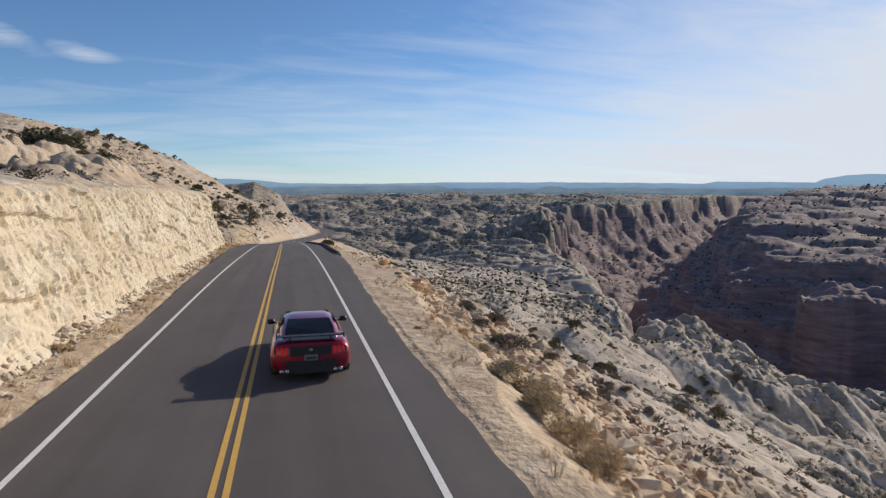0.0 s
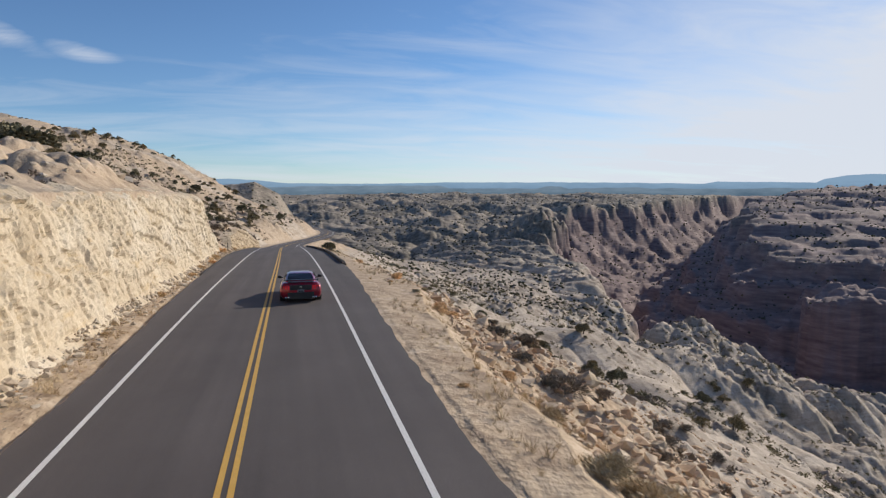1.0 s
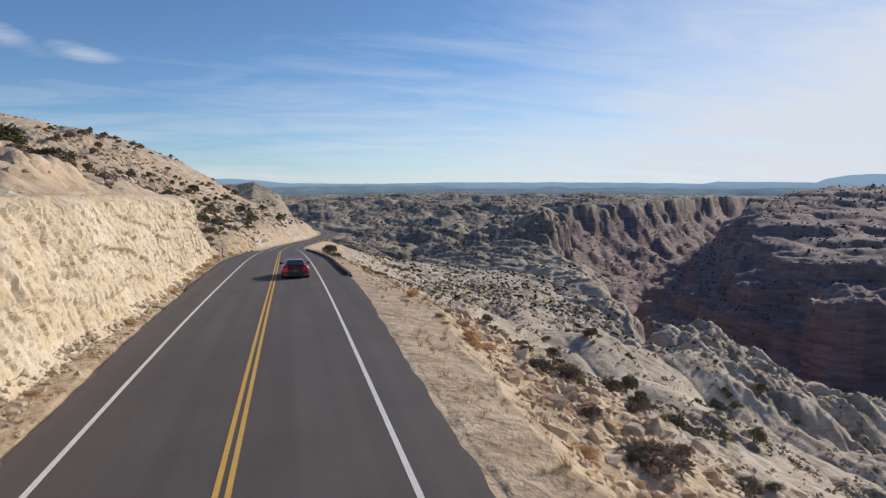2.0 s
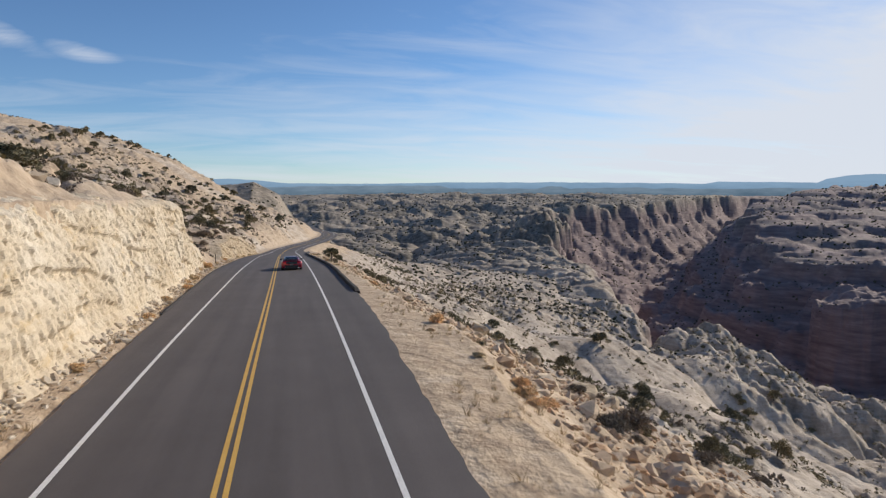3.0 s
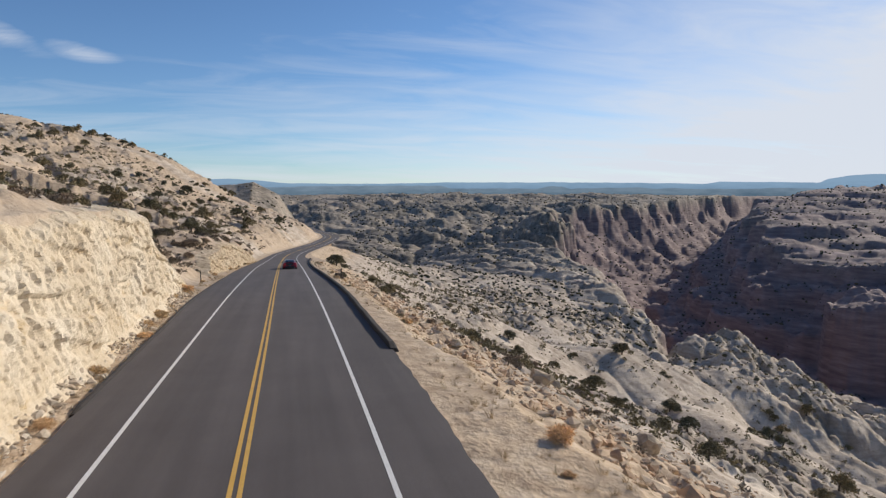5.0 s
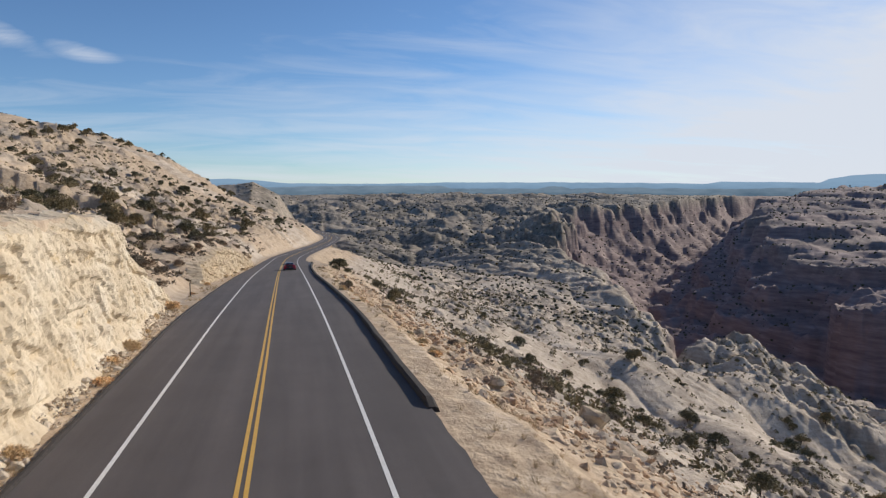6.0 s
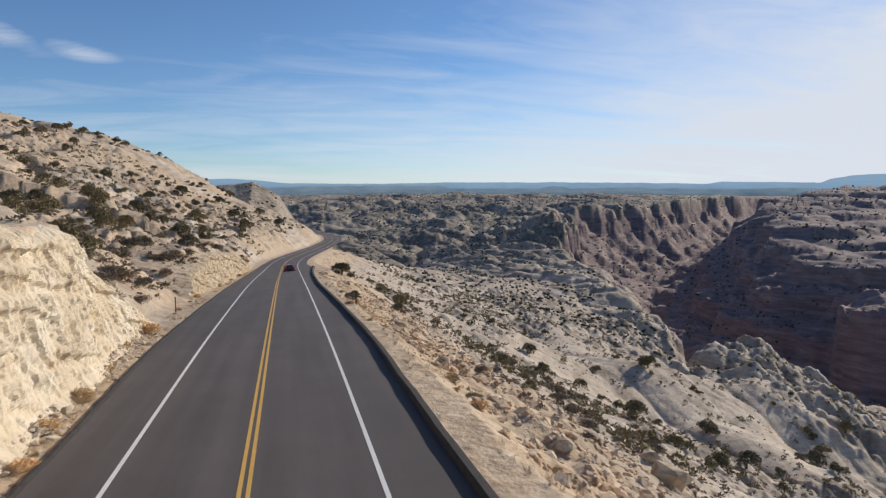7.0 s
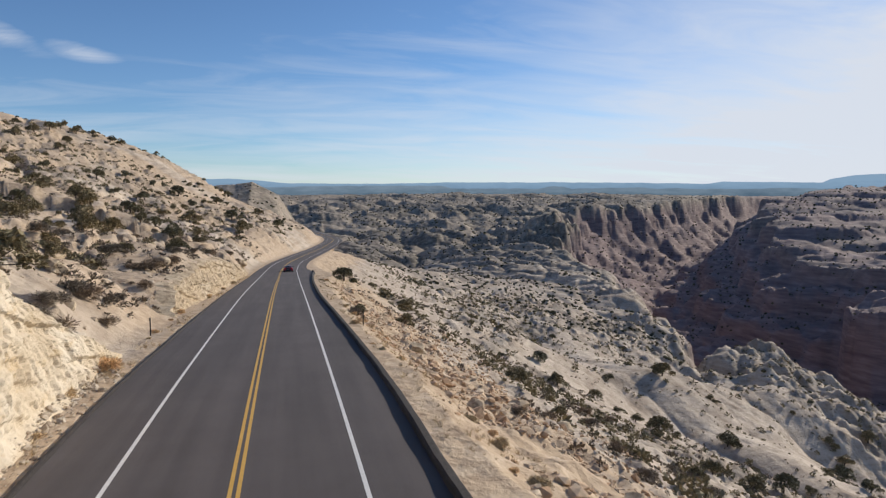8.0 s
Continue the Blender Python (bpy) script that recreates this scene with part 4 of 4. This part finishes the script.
STEEL = surface("bright steel", two_scale((0.5, 0.5, 0.5), (0.6, 0.6, 0.6), (0.4, 0.4, 0.4), 8, 40), 0.25, 1.0)
PLATE = surface("plate", two_scale((0.16, 0.17, 0.19), (0.2, 0.21, 0.23), (0.14, 0.14, 0.15), 8, 40), 0.5)
LAMP = surface("red lamp lens", lambda t, co: (0.55, 0.012, 0.02), 0.2)
LAMP.node_tree.nodes["Principled BSDF"].inputs["Emission Color"].default_value = (1.0, 0.03, 0.03, 1)
LAMP.node_tree.nodes["Principled BSDF"].inputs["Emission Strength"].default_value = 0.15


def loft(sections):
    """A closed hull through rings of equal length."""
    bm = bmesh.new()
    rings = [[bm.verts.new(p) for p in ring] for ring in sections]
    n = len(rings[0])
    for a, b in zip(rings, rings[1:]):
        for k in range(n):
            bm.faces.new((a[k], a[(k + 1) % n], b[(k + 1) % n], b[k]))
    bm.faces.new(rings[0][::-1])
    bm.faces.new(rings[-1])
    bmesh.ops.recalc_face_normals(bm, faces=bm.faces[:])
    return bm


def box(cx, cy, cz, sx, sy, sz, bevel=0.01, m=Matrix()):
    bm = bmesh.new()
    bmesh.ops.create_cube(bm, size=1, matrix=m @ Matrix.Translation((cx, cy, cz)) @ Matrix.Diagonal((sx, sy, sz, 1)))
    if bevel:
        bmesh.ops.bevel(bm, geom=bm.edges[:], offset=bevel, segments=2)
    return bm


def hull_ring(y, w, low, waist, top, crown):
    half = [(0.55 * w, low), (0.90 * w, low + 0.05), (0.985 * w, low + 0.18), (w, (low + waist) * 0.52), (0.985 * w, waist - 0.10), (0.93 * w, waist), (0.80 * w, top), (0.4 * w, crown)]
    return [(x, y, z) for x, z in half] + [(-x, y, z) for x, z in half[::-1]]


def cabin_ring(y, w_low, w_high, low, high):
    half = [(w_low, low), (w_low * 0.5 + w_high * 0.5 + 0.03, low + (high - low) * 0.55), (w_high, high - 0.05 * (high > low + 0.1)), (w_high * 0.7, high)]
    return [(x, y, z) for x, z in half] + [(-x, y, z) for x, z in half[::-1]]


def build_car():
    car = new("car")
    # rear bumper at y = 0, nose at y = 4.79
    rows = [(0.0, 0.82, 0.36, 0.80, 0.86, 0.87), (0.05, 0.90, 0.27, 0.86, 0.96, 0.98), (0.22, 0.945, 0.22, 0.90, 1.02, 1.035), (0.7, 0.96, 0.20, 0.92, 1.00, 1.015), (1.25, 0.965, 0.19, 0.93, 0.98, 0.99), (1.9, 0.945, 0.17, 0.90, 0.96, 0.97),
            (2.8, 0.935, 0.17, 0.88, 0.95, 0.97), (3.4, 0.945, 0.18, 0.87, 0.96, 0.99), (4.0, 0.95, 0.19, 0.82, 0.90, 0.94), (4.5, 0.90, 0.20, 0.70, 0.79, 0.82), (4.72, 0.80, 0.26, 0.60, 0.66, 0.68), (4.79, 0.66, 0.34, 0.52, 0.56, 0.57)]
    body = part("body", loft([hull_ring(*r) for r in rows]), PAINT, car, "deep red painted bodywork", True)
    # cabin: red roof shell, glass let in slightly proud
    rows = [(0.42, 0.62, 0.60, 1.00, 1.02), (0.75, 0.70, 0.62, 0.98, 1.14), (1.25, 0.76, 0.60, 0.96, 1.27), (1.75, 0.78, 0.585, 0.95, 1.355), (2.3, 0.79, 0.585, 0.94, 1.38), (2.7, 0.79, 0.58, 0.94, 1.345), (3.1, 0.78, 0.60, 0.94, 1.18), (3.55, 0.74, 0.68, 0.94, 0.98)]
    part("cabin", loft([cabin_ring(*r) for r in rows]), PAINT, car, "red pillars and roof", True)

    def pane(name, pts, label):
        bm = bmesh.new()
        top = [bm.verts.new(p) for p in pts]
        bm.faces.new(top)
        out = bmesh.ops.extrude_face_region(bm, geom=bm.faces[:])
        c = sum((Vector(p) for p in pts), Vector()) / len(pts)
        away = Vector((c.x, c.y - 2.2, c.z - 0.8)).normalized()
        for v in out["geom"]:
            if isinstance(v, bmesh.types.BMVert):
                v.co += away * 0.012
        bmesh.ops.recalc_face_normals(bm, faces=bm.faces[:])
        return part(name, bm, GLASS, car, label)
    pane("rear_window", [(-0.60, 0.58, 1.085), (0.60, 0.58, 1.085), (0.575, 1.0, 1.225), (0.52, 1.52, 1.335), (-0.52, 1.52, 1.335), (-0.575, 1.0, 1.225)], "dark sloping rear window")
    for s in (-1, 1):
        pane("side_window", [(s * 0.765, 1.30, 1.02), (s * 0.79, 2.85, 1.00), (s * 0.70, 2.72, 1.25), (s * 0.645, 2.2, 1.335), (s * 0.65, 1.7, 1.30)], "dark side window")
    pane("windscreen", [(-0.66, 3.42, 1.02), (0.66, 3.42, 1.02), (0.57, 2.78, 1.32), (-0.57, 2.78, 1.32)], "dark windscreen")
    # tail: black panel between the lamps
    tail = part("tail_panel", box(0, 0.03, 0.785, 0.98, 0.07, 0.25, 0.015), BLACK, car, "black panel across the tail")
    part("badge", box(0, -0.005, 0.82, 0.09, 0.012, 0.06, 0.004), STEEL, tail)
    for s in (-1, 1):
        lamp = part("tail_lamp", box(s * 0.66, 0.045, 0.80, 0.36, 0.06, 0.21, 0.015), BLACK, car, "dark tail lamp with three red bars")
        for k in range(3):
            part("lamp_bar", box(s * (0.56 + 0.105 * k), 0.008 + 0.006 * k, 0.80, 0.062, 0.03, 0.19, 0.008), LAMP, lamp, "upright glowing red bar")
    part("deck_lid", box(0, 0.33, 1.037, 1.15, 0.42, 0.02, 0.008), BLACK, car, "black boot lid top")
    part("plate", box(0, -0.012, 0.62, 0.31, 0.016, 0.155, 0.004), PLATE, car, "pale licence plate with a plain dark bar")
    part("plate_mark", box(0, -0.022, 0.615, 0.22, 0.006, 0.05, 0), BLACK, car)
    part("diffuser", box(0, 0.05, 0.40, 1.20, 0.18, 0.32, 0.03), BLACK, car, "black rear diffuser")
    wing = part("spoiler", box(0, 0.14, 1.155, 1.56, 0.20, 0.024, 0.01), BLACK, car, "black raised rear wing")
    for s in (-1, 1):
        part("wing_end", box(s * 0.785, 0.14, 1.15, 0.02, 0.26, 0.10, 0.006), BLACK, wing)
        part("wing_post", box(s * 0.48, 0.20, 1.09, 0.03, 0.10, 0.13, 0.006), BLACK, wing)
        for k in (0, 1):
            bm = bmesh.new()
            bmesh.ops.create_cone(bm, cap_ends=True, segments=20, radius1=0.048, radius2=0.05, depth=0.16, matrix=Matrix.Translation((s * (0.56 + 0.12 * k), 0.0, 0.31)) @ Matrix.Rotation(pi / 2, 4, "X"))
            part("exhaust", bm, STEEL, car, "round steel exhaust tip", True)
        mirror = part("mirror", box(s * 0.99, 2.92, 1.03, 0.19, 0.11, 0.135, 0.035), BLACK, car, "black door mirror", True)
        part("mirror_arm", box(s * 0.90, 2.93, 0.985, 0.14, 0.06, 0.04, 0.012), BLACK, mirror)
        part("sill", box(s * 0.93, 2.4, 0.20, 0.06, 2.1, 0.07, 0.02), BLACK, car, "black side sill")
        part("door_handle", box(s * 0.945, 1.85, 0.78, 0.02, 0.2, 0.03, 0.006), PAINT, car)
        part("headlight", box(s * 0.64, 4.66, 0.63, 0.30, 0.14, 0.09, 0.02), GLASS, car, "slim clear headlight")
    # the bodywork sits low
    for ob in car.children_recursive:
        ob.data.transform(Matrix.Diagonal((1, 1, 0.95, 1)))
    wheels = []
    for s in (-1, 1):
        for y in (0.98, 3.70):
            hub = new("wheel")
            hub.parent = car
            at = pose(s * 0.835, y, 0.345)
            hub.matrix_basis = at
            profile = [(0.225, -0.13), (0.30, -0.135), (0.335, -0.115), (0.345, -0.08), (0.345, 0.08), (0.335, 0.115), (0.30, 0.135), (0.225, 0.13)]
            bm = bmesh.new()
            rings = [[bm.verts.new((o, cos(2 * pi * k / 28) * rad, sin(2 * pi * k / 28) * rad)) for rad, o in profile] for k in range(28)]
            for k in range(28):
                a, b = rings[k], rings[(k + 1) % 28]
                for j in range(8):
                    bm.faces.new((a[j], a[(j + 1) % 8], b[(j + 1) % 8], b[j]))
            bmesh.ops.recalc_face_normals(bm, faces=bm.faces[:])
            part("tyre", bm, TYRE, hub, "black tyre", True)
            bm = bmesh.new()
            for k in range(5):
                bmesh.ops.create_cube(bm, size=1, matrix=Matrix.Rotation(2 * pi * k / 5, 4, "X") @ Matrix.Translation((s * 0.09, 0.115, 0)) @ Matrix.Diagonal((0.035, 0.22, 0.055, 1)))
            bmesh.ops.create_cone(bm, cap_ends=True, segments=24, radius1=0.226, radius2=0.226, depth=0.10, matrix=Matrix.Rotation(pi / 2, 4, "Y"))
            part("rim", bm, RIM, hub, "dark five spoke alloy rim")
            wheels.append((hub, at))
    tagged(car, "deep red fastback sports car with a black rear wing", "car")
    return car, wheels


CAR, WHEELS = build_car()
# rear bumper's way along the road, in metres
CAR_ROWS = [(0.0, 15.0), (0.5, 25.3), (1.0, 35.7), (1.5, 46.2), (3.0, 78.6), (3.5, 88.9), (4.0, 99.0), (4.5, 109.0), (6.0, 140.3), (6.5, 151.2), (7.0, 162.4), (7.5, 173.9), (8.0, 185.6)]


def motions():
    rows = []
    for t, y in CAR_ROWS:
        pitch = math.degrees(atan2(float(road_z(y + 4) - road_z(y + 0.8)), 3.2))
        turn = -math.degrees(atan2(float(road_x(y + 4) - road_x(y + 0.8)), 3.2))
        rows.append((t, pose(float(road_x(y)) + 1.5, y, float(road_z(y + 1)) - 0.01, pitch, 0, turn)))
    walk(CAR, rows)
    for hub, at in WHEELS:
        walk(hub, [(k / 30, at @ pose(0, 0, 0, -78 * k)) for k in range(241)])


motions()
